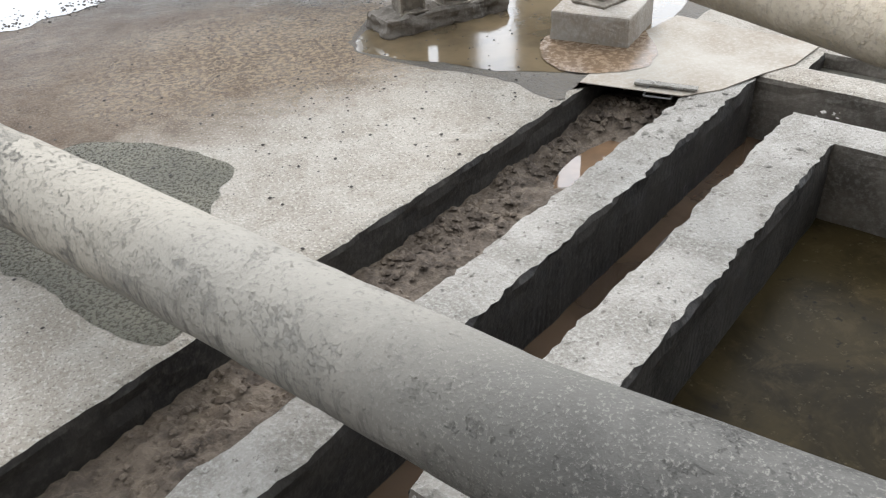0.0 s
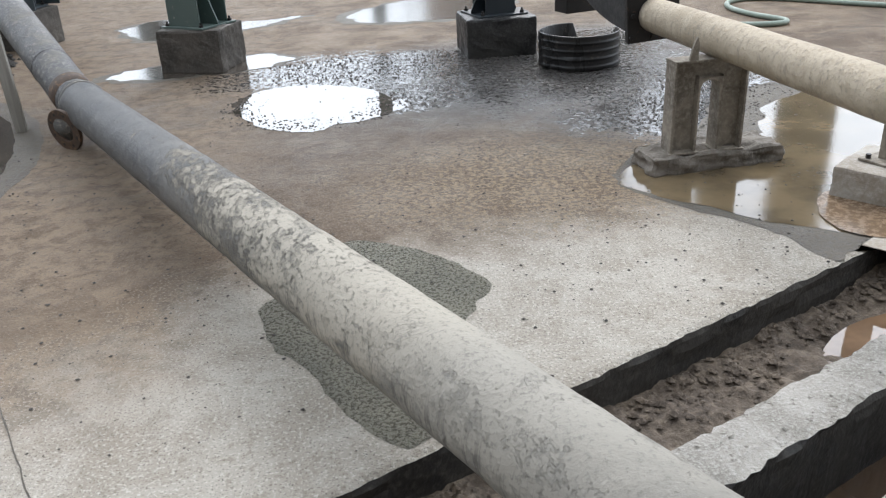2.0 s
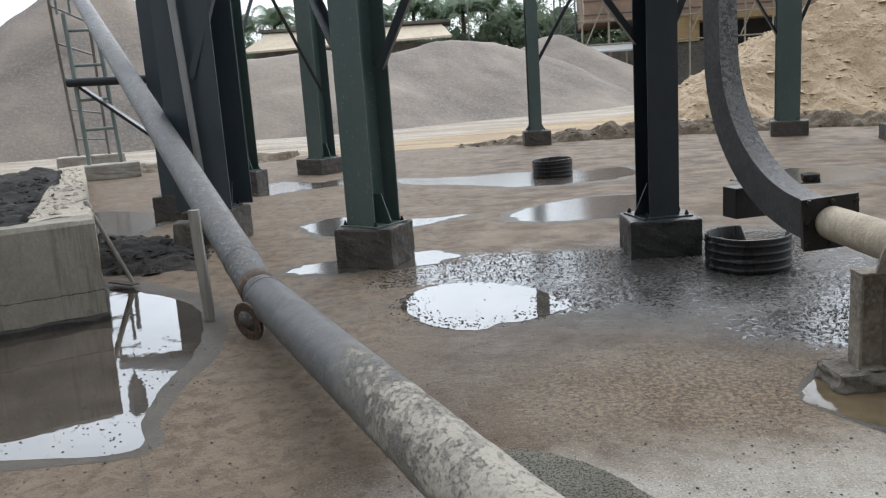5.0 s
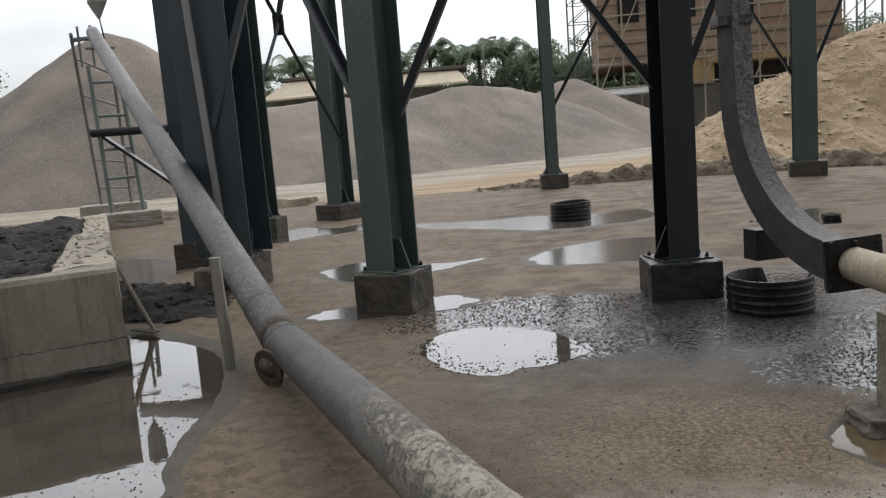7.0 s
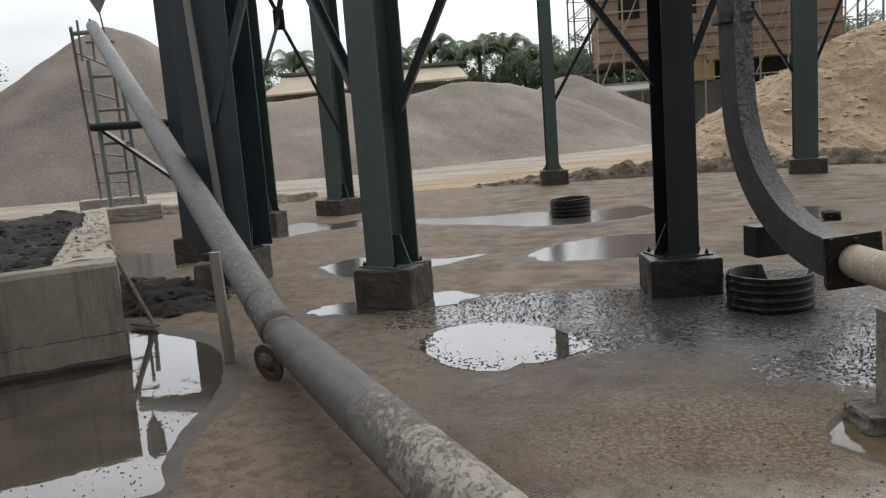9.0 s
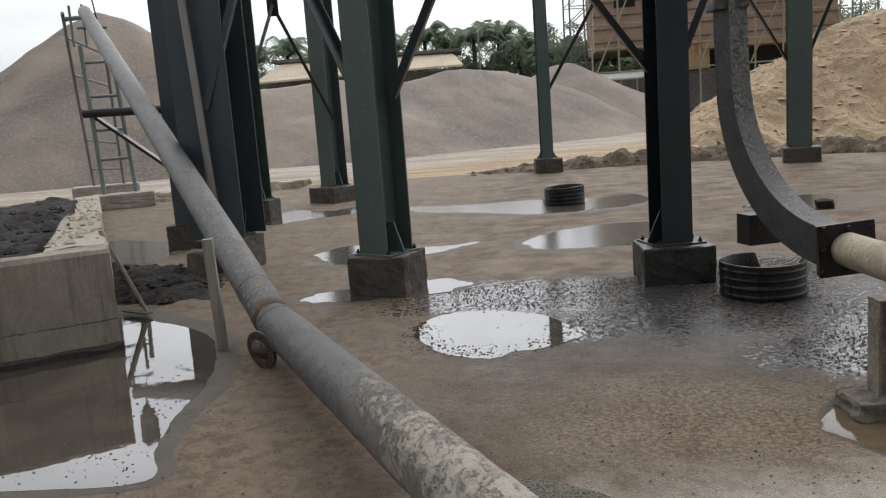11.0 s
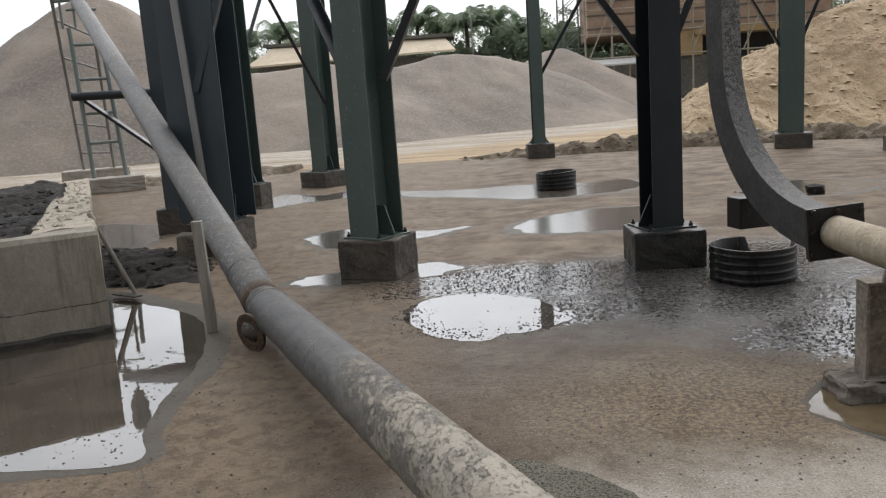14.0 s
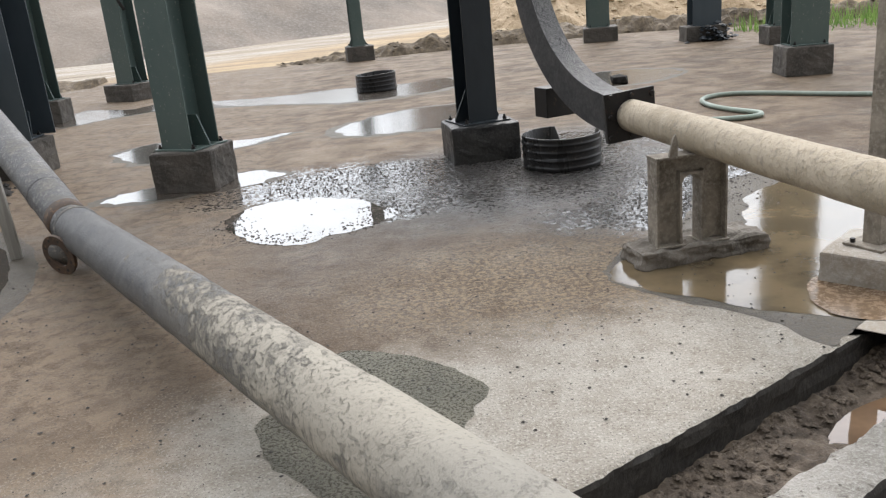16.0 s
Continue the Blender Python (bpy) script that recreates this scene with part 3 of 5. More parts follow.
def tube(points, r, seg=28, wobble=0.0, cap=True, square=None):
    """A tube along a list of points; square=(w, h) makes it a box duct."""
    b = bmesh.new()
    pts = [Vector(p) for p in points]
    rings = []
    for i, p in enumerate(pts):
        d = (pts[min(i + 1, len(pts) - 1)] - pts[max(i - 1, 0)]).normalized()
        side = d.cross(Vector((0, 0, 1)))
        side = side.normalized() if side.length > 0.05 else Vector((1, 0, 0))
        if square:
            side = Vector((0.945, 0.325, 0))
        up = side.cross(d).normalized()
        ring = []
        if square:
            wide, tall = (square[0] * (1 - 0.36 * i / len(pts)), square[1] * (1 - 0.36 * i / len(pts)))
            for sx, sy in ((-1, -1), (-0.9, -1), (0.9, -1), (1, -1), (1, 1), (0.9, 1), (-0.9, 1), (-1, 1)):
                ring.append(b.verts.new(p + side * sx * wide / 2 + up * sy * tall / 2))
        else:
            for k in range(seg):
                u = 2 * math.pi * k / seg
                rr = r + wobble * (noise.noise(Vector((math.cos(u) * 2, math.sin(u) * 2, 0)) + p * 9) + 0.6 * noise.noise(Vector((math.cos(u) * 5, math.sin(u) * 5, 3)) + p * 26))
                ring.append(b.verts.new(p + (side * math.cos(u) + up * math.sin(u)) * rr))
        rings.append(ring)
    for lo, hi in zip(rings, rings[1:]):
        for k in range(len(lo)):
            b.faces.new((lo[k], lo[(k + 1) % len(lo)], hi[(k + 1) % len(lo)], hi[k]))
    if cap:
        b.faces.new(rings[0][::-1])
        b.faces.new(rings[-1])
    bmesh.ops.recalc_face_normals(b, faces=b.faces[:])
    return b


def between(p, q, n):
    return [Vector(p).lerp(Vector(q), i / n) for i in range(n + 1)]


def outline(points, n=10, ragged=0.03, seed=0):
    """A closed, smooth and slightly ragged outline through a few points."""
    out, k = [], len(points)
    for i in range(k):
        p0, p1, p2, p3 = (Vector((*points[(i + j) % k], 0)) for j in (-1, 0, 1, 2))
        for j in range(n):
            t = j / n
            p = 0.5 * (2 * p1 + (p2 - p0) * t + (2 * p0 - 5 * p1 + 4 * p2 - p3) * t * t + (3 * p1 - p0 - 3 * p2 + p3) * t ** 3)
            w = Vector((noise.noise(p * 5 + Vector((seed, 0, 0))) + 0.6 * noise.noise(p * 16 + Vector((seed, 5, 0))), noise.noise(p * 5 + Vector((0, seed, 9))) + 0.6 * noise.noise(p * 16 + Vector((0, seed, 4))), 0))
            out.append(p + w * ragged)
    return out


def sheet(points, z, n=10, ragged=0.03, seed=0):
    b = bmesh.new()
    b.faces.new([b.verts.new((p.x, p.y, z)) for p in outline(points, n, ragged, seed)])
    bmesh.ops.triangulate(b, faces=b.faces[:])
    b.normal_update()
    bmesh.ops.reverse_faces(b, faces=[f for f in b.faces if f.normal.z < 0])
    return b


def relief(x0, x1, y0, y1, nx, ny, height):
    """A height field over a rectangle of the plan."""
    xs, ys = np.linspace(x0, x1, nx), np.linspace(y0, y1, ny)
    verts = [(x, y, height(x, y)) for y in ys for x in xs]
    faces = [(j * nx + i, j * nx + i + 1, (j + 1) * nx + i + 1, (j + 1) * nx + i) for j in range(ny - 1) for i in range(nx - 1)]
    faces = [f for f in faces if max(verts[v][2] for v in f) > -0.4]
    b = bmesh.new()
    vs = [b.verts.new(v) for v in verts]
    for f in faces:
        b.faces.new([vs[v] for v in f])
    bmesh.ops.delete(b, geom=[v for v in b.verts if not v.link_faces], context="VERTS")
    return b


def lump(b, p, r, seed, flat=0.7):
    """A small uneven stone or clod, added to b."""
    c = bmesh.new()
    bmesh.ops.create_icosphere(c, subdivisions=1, radius=r)
    for v in c.verts:
        v.co *= 1 + 0.5 * noise.noise(v.co / r * 1.3 + Vector((seed * 3.1, seed * 1.7, 0)))
        v.co.z *= flat
    c.transform(Matrix.Translation(p))
    return join(b, c)


def lumps(spots):
    """Many small stones in one mesh: (x, y, z, radius)."""
    verts, faces = [], []
    base = [(1, 0, 0), (0.45, 0.85, 0.1), (-0.5, 0.8, -0.1), (-1, 0.1, 0.05), (-0.4, -0.9, 0), (0.55, -0.8, 0.1), (0.1, 0.05, 0.8), (0, 0, -0.6)]
    tri = [(i, (i + 1) % 6, 6) for i in range(6)] + [((i + 1) % 6, i, 7) for i in range(6)]
    for x, y, z, r in spots:
        k, a = len(verts), random.uniform(0, 6.3)
        c, s = math.cos(a), math.sin(a)
        for vx, vy, vz in base:
            q = random.uniform(0.7, 1.25) * r
            verts.append((x + (vx * c - vy * s) * q, y + (vx * s + vy * c) * q, z + vz * q * 0.75))
        faces += [(a0 + k, a1 + k, a2 + k) for a0, a1, a2 in tri]
    me = bpy.data.meshes.new("lumps")
    me.from_pydata(verts, [], faces)
    b = bmesh.new()
    b.from_mesh(me)
    bpy.data.meshes.remove(me)
    return b


# ---- ground with the channels cut into it ----
# plan of the channels: s runs along them, w across, away from the slab
ORIGIN, ALONG, ACROSS = Vector((1.29, -0.09, 0)), Vector((0.893, 0.45, 0)), Vector((0.45, -0.893, 0))


def plan(s, w, z=0.0):
    p = ORIGIN + ALONG * s + ACROSS * w
    return Vector((p.x, p.y, z))


S_LINES = [-900, -250, -80, -30, -12, -6, -3.5] + [round(-3 + 0.025 * i, 3) for i in range(225)] + [2.7, 3.2, 4.5, 7, 12, 30, 80, 250, 900]
W_LINES = [-900, -250, -80, -30, -12, -6, -3, -1.5, -0.6, -0.2, -0.06, -0.02, 0.0, 0.06, 0.18, 0.30, 0.357, 0.40, 0.47, 0.517, 0.56, 0.65, 0.745, 0.79, 0.88, 0.94, 1.0, 1.3, 1.8, 2.6, 3.4, 4, 6, 12, 30, 80, 250, 900]
MUD_Z, BED_Z, POOL_Z = -0.16, -0.36, -0.42


def cell(s, w):
    """What lies at a place of the plan, and its height."""
    if s < -3 or s > 2.6 or w < 0 or w > 2.6 or s < -0.75 and w > 0.94:
        return "ground", 0.0
    if w < 0.357:
        return ("mud", MUD_Z) if s < 2.3 else ("ground", 0.0)
    if w < 0.517 and s < 1.89:
        return "wall_a", 0.0
    if 2.1 < s < 2.3 and w > 0.62:
        return "bed", -0.12
    if s > 1.93:
        return "ground", 0.0
    if w < 0.745 and s < 1.93 or s > 1.67 or s < -0.45 and w < 0.94:
        return "bed", BED_Z
    if w < 0.94 and s > -0.45 or s > 1.5:
        return "wall_b", 0.0
    return "pool", POOL_Z


def worn(s, w, kind):
    """A corner of the top, chipped and rounded where it meets an edge."""
    p = plan(s, w)
    if -3.2 < s < 2.7 and -0.01 < w < 3:
        a = Vector((s * 9, w * 9, 1.5))
        chip = 0.012 if kind != "ground" else 0.006
        p += ACROSS * chip * (noise.noise(a) + 0.9 * noise.noise(a * 3.7) + 0.5 * noise.noise(a * 8))
        p += Vector((0, 0, -0.006 - 0.006 * abs(noise.noise(a * 2.3))))
    return p


def build_ground():
    meshes = {k: ([], [], {}) for k in ("ground", "wall_a", "wall_b", "mud", "bed", "pool")}
    sides = {"ground": ([], [], {}), "wall_a": ([], [], {}), "wall_b": ([], [], {}), "end": ([], [], {})}

    def vert(store, key, p):
        verts, _, seen = store
        if key not in seen:
            seen[key] = len(verts)
            verts.append(tuple(p))
        return seen[key]

    ns, nw = len(S_LINES) - 1, len(W_LINES) - 1
    grid = [[cell((S_LINES[i] + S_LINES[i + 1]) / 2, (W_LINES[j] + W_LINES[j + 1]) / 2) for j in range(nw)] for i in range(ns)]

    def corner(i, j, kind, z):
        if z < 0:
            return plan(S_LINES[i], W_LINES[j], z)
        border = any(grid[a][b][1] < 0 for a in (i - 1, i) for b in (j - 1, j) if 0 <= a < ns and 0 <= b < nw)
        return worn(S_LINES[i], W_LINES[j], kind) if border else plan(S_LINES[i], W_LINES[j], 0)

    for i in range(ns):
        for j in range(nw):
            kind, z = grid[i][j]
            store = meshes[kind]
            ids = [vert(store, (a, b), corner(a, b, kind, z)) for a, b in ((i, j), (i, j + 1), (i + 1, j + 1), (i + 1, j))]
            store[1].append(ids)
            for di, dj, (a, b) in ((-1, 0, ((i, j), (i, j + 1))), (1, 0, ((i + 1, j + 1), (i + 1, j))), (0, -1, ((i + 1, j), (i, j))), (0, 1, ((i, j + 1), (i + 1, j + 1)))):
                if z == 0 and 0 <= i + di < ns and 0 <= j + dj < nw and grid[i + di][j + dj][1] < 0:
                    low = grid[i + di][j + dj][1]
                    side = sides["end" if di == -1 else kind]
                    steps = [0, -0.025, -0.06, -0.1, low] if low < -0.12 else [0, -0.025, -0.06, low]
                    for hi, lo in zip(steps, steps[1:]):
                        quad = []
                        for (ci, cj), h in ((a, hi), (b, hi), (b, lo), (a, lo)):
                            p = corner(ci, cj, kind, 0.0)
                            if h < 0:
                                q = Vector((S_LINES[ci] * 8, W_LINES[cj] * 8, h * 25))
                                p = plan(S_LINES[ci], W_LINES[cj], h) + Vector((di * ALONG.x + dj * ACROSS.x, di * ALONG.y + dj * ACROSS.y, 0)) * (0.01 * noise.noise(q) + 0.004)
                            quad.append(vert(side, (ci, cj, h, kind), p))
                        side[1].append(quad[::-1])
    made = {}
    for name, (verts, faces, _) in list(meshes.items()) + [("face_" + k, v) for k, v in sides.items()]:
        me = bpy.data.meshes.new(name)
        me.from_pydata(verts, [], faces)
        b = bmesh.new()
        b.from_mesh(me)
        bpy.data.meshes.remove(me)
        if name.startswith("face_"):
            for f in b.faces:
                f.normal_update()
        else:
            bmesh.ops.recalc_face_normals(b, faces=b.faces[:])
            b.normal_update()
            if sum(f.normal.z for f in b.faces) < 0:
                bmesh.ops.reverse_faces(b, faces=b.faces[:])
        made[name] = b
    return made


made = build_ground()
ground = solid("ground", made["ground"], M_GROUND, "worn concrete yard floor with damp brown patches, sandy ground beyond", "ground", kind="structure")
# near-black colour carries both the black stain and the shade inside the channels
part("channel_edge", made["face_ground"], M_NEARBLACK, ground, "near-black side of the channel, stain and shade together")
part("channel_end", made["face_end"], M_FOOT, ground, "grey concrete end of the channel")
wall_a = solid("channel_wall_1", made["wall_a"], M_BEAM, "low rough concrete wall between two drain channels", "channel wall", kind="structure")
part("side_face", made["face_wall_a"], M_NEARBLACK, wall_a, "near-black side, stain and shade together")
wall_b = solid("channel_wall_2", made["wall_b"], M_BEAM, "rough concrete wall between drain channel and settling pool", "channel wall", kind="structure")
part("side_face", made["face_wall_b"], M_NEARBLACK, wall_b, "near-black side, stain and shade together")
made["mud"].free()
solid("channel_bed", made["bed"], M_MUD, "silted bottom of the narrow drain channel", "channel bed", kind="structure")
solid("pool_bed", made["pool"], M_MUD, "dark bottom of the settling pool", "pool bed", kind="structure")

# mud in the first channel
def mud_height(x, y):
    p = Vector((x, y, 0))
    d = p - ORIGIN
    s, w = d.dot(ALONG), d.dot(ACROSS)
    z = -0.135 + 0.022 * noise.noise(p * 6) + 0.02 * noise.noise(p * 17) + 0.014 * noise.noise(p * 42) + 0.005 * noise.noise(p * 90)
    z -= 0.07 * math.exp(-((s - 1.17) / 0.2) ** 2 - ((w - 0.24) / 0.12) ** 2)
    z += 0.05 * math.exp(-((s - 1.58) / 0.16) ** 2) + 0.03 * math.exp(-((s + 0.3) / 0.2) ** 2 - ((w - 0.36) / 0.1) ** 2)
    return z


b = bmesh.new()
ss, ws = np.linspace(-3, 2.3, 330), np.linspace(-0.02, 0.38, 30)
vs = []
for w in ws:
    for s in ss:
        p = plan(s, w)
        vs.append(b.verts.new((p.x, p.y, mud_height(p.x, p.y))))
for j in range(len(ws) - 1):
    for i in range(len(ss) - 1):
        k = j * len(ss) + i
        b.faces.new((vs[k], vs[k + len(ss)], vs[k + len(ss) + 1], vs[k + 1]))
solid("channel_mud", b, M_MUD, "lumpy brown mud filling the drain channel", "mud", kind="stuff", smooth=True)
spots = []
for _ in range(3200):
    s, w = random.uniform(-1.6, 2.0), random.uniform(0.02, 0.34)
    if noise.noise(Vector((s * 4, w * 6, 2))) + random.uniform(-0.3, 0.5) > 0.05 and not (0.98 < s < 1.38 and w > 0.12):
        p = plan(s, w)
        r = random.choice((0.004, 0.006, 0.008, 0.011, 0.016))
        spots.append((p.x, p.y, mud_height(p.x, p.y) + r * 0.3, r))
for _ in range(34):
    p = plan(random.gauss(1.52, 0.08), random.uniform(0.06, 0.28))
    spots.append((p.x, p.y, mud_height(p.x, p.y) + 0.008, random.uniform(0.012, 0.026)))
solid("mud_clods", lumps(spots), M_MUD, "small clods of dark brown mud in the channel", "mud clods", kind="stuff")


def pool_sheet(name, pts, z, material, label, ragged=0.0):
    b = bmesh.new()
    b.faces.new([b.verts.new(plan(s, w, z)) for s, w in pts])
    b.normal_update()
    if b.faces[:][0].normal.z < 0:
        bmesh.ops.reverse_faces(b, faces=b.faces[:])
    return solid(name, b, material, label, "water", kind="structure")


pool_sheet("channel_water", [(-3, 0.5), (1.95, 0.5), (1.95, 2.62), (1.64, 2.62), (1.64, 0.77), (-0.5, 0.77), (-0.5, 0.96), (-3, 0.96)], -0.27, M_DITCH, "brown silty water in the narrow channel")
pool_sheet("pool_water", [(-0.77, 0.92), (1.53, 0.92), (1.53, 2.62), (-0.77, 2.62)], -0.30, M_POOL, "murky olive-brown water of the settling pool")
wp = [plan(1.17 + 0.27 * math.cos(u), 0.25 + 0.11 * math.sin(u)) for u in np.linspace(0, 2 * math.pi, 9)[:-1]]
solid("mud_puddle", sheet([(p.x, p.y) for p in wp], -0.150, 10, 0.012, 3), M_SILT, "orange-brown puddle lying on the channel mud", "puddle", kind="structure")

# ---- puddles and damp patches on the yard ----
def patch(name, pts, z, material, label, ragged=0.03, seed=0, n=10, category="puddle"):
    return solid(name, sheet(pts, z, n, ragged, seed), material, label, category, kind="structure")


patch("puddle", [(0.0, 3.4), (0.15, 3.66), (0.42, 3.79), (0.72, 3.68), (0.97, 3.42), (1.12, 3.08), (0.98, 2.86), (0.78, 2.76), (0.49, 2.64), (0.26, 2.76), (0.1, 3.02)], 0.0026, M_WATER, "round shallow puddle mirroring the white sky", 0.045, 1, 14)
patch("damp_patch", [(-3.4, 0.75), (-1.9, 0.95), (-0.83, 1.1), (-0.87, 1.5), (-0.92, 1.9), (-0.91, 2.3), (-0.97, 2.7), (-1.1, 3.1), (-1.28, 3.5), (-1.55, 3.85), (-2.0, 4.2), (-2.6, 4.5), (-3.6, 4.2)], 0.0012, M_DAMP, "dark damp rim of a long puddle", 0.02, 3, category="damp patch")
patch("puddle", [(-3.2, 0.85), (-1.85, 1.08), (-0.9, 1.14), (-0.97, 1.5), (-1.04, 1.9), (-1.05, 2.3), (-1.12, 2.7), (-1.24, 3.05), (-1.4, 3.4), (-1.65, 3.7), (-2.0, 3.95), (-2.4, 4.15), (-3.4, 3.6)], 0.0026, M_WATER, "long puddle along the tank wall with mirror surface", 0.016, 8)
patch("damp_patch", [(0.40, 0.52), (0.50, 0.72), (0.68, 1.03), (0.9, 0.98), (1.1, 0.78), (1.2, 0.60), (1.12, 0.42), (1.0, 0.2), (0.98, -0.12), (0.88, -0.25), (0.74, -0.2), (0.58, 0.1), (0.48, 0.3)], 0.0012, M_ALGAE, "wet greenish patch on concrete beneath the pipe", 0.025, 11, category="damp patch")
patch("damp_patch", [(1.93, 1.42), (2.08, 1.15), (2.34, 0.80), (2.43, 0.52), (2.65, 0.62), (3.0, 0.5), (3.4, 0.9), (4.2, 1.6), (4.2, 3.1), (3.1, 2.8), (2.6, 2.15), (2.12, 1.8)], 0.0012, M_DAMP, "damp edge of a brown puddle", 0.03, 13, category="damp patch")
patch("puddle", [(1.96, 1.40), (2.12, 1.17), (2.40, 0.88), (2.62, 0.72), (2.95, 0.70), (3.35, 1.0), (4.0, 1.7), (3.9, 2.7), (3.2, 2.5), (2.85, 1.95), (2.4, 1.75), (2.05, 1.62)], 0.0026, M_TEA, "shallow brown puddle round the concrete footings", 0.03, 14)
patch("silt_patch", [(2.66, 1.02), (2.585, 0.80), (2.66, 0.66), (2.80, 0.60), (2.95, 0.62), (3.07, 0.74), (3.13, 0.88), (3.15, 1.0), (2.95, 1.1), (2.8, 1.14)], 0.0075, M_SETTLED, "orange silt settled in shallow water", 0.018, 15)
FAR = [
    ([(-3.12, 10.3), (-2.86, 11.3), (-2.2, 10.9), (-1.8, 11.2), (-1.55, 10.5), (-2.3, 9.95), (-2.75, 9.55)], 21),
    ([(-0.95, 10.75), (0.1, 10.5), (0.95, 10.6), (1.95, 10.4), (2.55, 10.5), (2.6, 9.6), (1.9, 9.05), (1.0, 8.95), (0.2, 9.5), (-0.6, 9.95)], 22),
    ([(0.8, 6.7), (1.25, 7.35), (1.85, 7.65), (2.4, 7.55), (2.5, 6.9), (2.05, 6.25), (1.55, 6.12), (1.0, 6.22)], 23),
    ([(-1.36, 6.5), (-1.3, 7.0), (-0.98, 7.12), (-0.3, 6.75), (0.3, 6.88), (-0.1, 6.35), (-0.9, 5.95)], 24),
    ([(-1.05, 4.42), (-0.9, 4.72), (-0.6, 4.78), (-0.05, 5.0), (0.33, 4.82), (0.1, 4.46), (-0.55, 4.3)], 25),
    ([(-4.8, 8.8), (-3.95, 8.5), (-3.6, 8.45), (-3.4, 7.6), (-3.3, 6.85), (-3.65, 6.7), (-4.4, 7.4)], 26),
    ([(3.6, 8.2), (4.2, 7.7), (4.9, 7.9), (5.4, 8.6), (4.8, 9.2), (4.0, 8.9)], 27),
]
for pts, seed in FAR:
    cx, cy = (sum(p[i] for p in pts) / len(pts) for i in (0, 1))
    rim = [(cx + (x - cx) * 1.12, cy + (y - cy) * 1.14) for x, y in pts]
    patch("damp_patch", rim, 0.0012, M_DAMP, "damp ring round a puddle", 0.08, seed, category="damp patch")
    patch("puddle", pts, 0.0026, M_FARWATER, "flat puddle on the yard mirroring the sky", 0.075, seed + 0.5, 16)

# expansion joint in the slab
jp, jd = Vector((-0.815, 1.119, 0)), Vector((0.551, -1.065, 0)).normalized()
b = bmesh.new()
rows = []
for i in range(60):
    p = jp + jd * (i * 0.045 - 0.25)
    across = Vector((-jd.y, jd.x, 0))
    k = 0.004 * noise.noise(p * 14)
    wd = 0.0018 + 0.002 * abs(noise.noise(p * 23))
    rows.append((b.verts.new(p + across * (k - wd) + Vector((0, 0, 0.0016))), b.verts.new(p + across * (k + wd) + Vector((0, 0, 0.0016)))))
for lo, hi in zip(rows, rows[1:]):
    b.faces.new((lo[0], lo[1], hi[1], hi[0]))
bmesh.ops.recalc_face_normals(b, faces=b.faces[:])
solid("expansion_joint", b, M_DAMP, "dark dirt-filled joint in the concrete floor", "floor joint", kind="structure")

# loose dark grit on the slab
spots = []
for _ in range(1500):
    x, y = random.uniform(-1.8, 3.0), random.triangular(-0.6, 4.2, 0.9)
    d = Vector((x, y, 0)) - ORIGIN
    if d.dot(ACROSS) < -0.02 or d.dot(ALONG) > 2.4:
        spots.append((x, y, 0.003, random.choice((0.003, 0.003, 0.004, 0.005, 0.007))))
for _ in range(420):
    a, q = random.uniform(2.6, 6.6), random.triangular(0.55, 1.15, 0.95)
    spots.append((0.55 + 0.56 * q * math.cos(a), 3.22 + 0.52 * q * math.sin(a), 0.003, random.choice((0.004, 0.006, 0.009))))
for _ in range(260):
    spots.append((random.uniform(-1.7, -0.95), random.uniform(1.2, 2.6), 0.003, random.choice((0.003, 0.004, 0.007))))
# coarse grit standing out of the films of water
for cx, cy, rx, ry, count in ((0.95, 4.2, 0.9, 0.5, 1500), (2.1, 3.7, 0.75, 0.7, 2300), (2.45, 2.5, 0.45, 0.4, 900), (3.05, 2.8, 0.6, 0.6, 700), (1.2, 3.3, 0.35, 0.35, 350)):
    for _ in range(count):
        u, q = random.uniform(0, 6.283), math.sqrt(random.random()) * random.uniform(0.75, 1.2)
        r = random.choice((0.003, 0.004, 0.005, 0.006, 0.009))
        spots.append((cx + rx * q * math.cos(u), cy + ry * q * math.sin(u), r * 0.35, r))
solid("loose_grit", lumps(spots), M_PEBBLE, "scattered dark grit on the concrete floor", "grit", kind="stuff")
spots = []
for _ in range(170):
    s, w = random.uniform(-1, 1.8), random.choice((random.uniform(0.37, 0.5), random.uniform(0.76, 0.92)))
    p = plan(s, w)
    spots.append((p.x, p.y, 0.002, random.choice((0.003, 0.004, 0.006, 0.014 if s > 1.1 else 0.004))))
solid("loose_crumbs", lumps(spots), M_BEAM, "crumbs of broken concrete on the channel walls", "rubble", kind="stuff")

# ---- cover plate over the channel end ----
cover = thing("cover_plate", "large dusty metal cover sheet lying over the drain channel", "cover plate")
corners = [(1.476, -0.03), (1.565, 0.362), (1.70, 0.46), (1.93, 0.53), (2.09, 0.60), (2.36, 0.615), (2.40, -0.06), (2.0, -0.1)]
b = bmesh.new()
low = [b.verts.new(plan(s, w, 0.0015)) for s, w in corners]
b.faces.new(low)
top = bmesh.ops.extrude_face_region(b, geom=b.faces[:])
bmesh.ops.translate(b, vec=(0, 0, 0.0035), verts=[v for v in top["geom"] if isinstance(v, bmesh.types.BMVert)])
bmesh.ops.recalc_face_normals(b, faces=b.faces[:])
part("sheet", b, M_SHEET, cover)
hs = [plan(1.57, 0.22, 0.008), plan(1.535, 0.22, -0.016), plan(1.56, 0.32, -0.016), plan(1.6, 0.32, 0.008)]
b = None
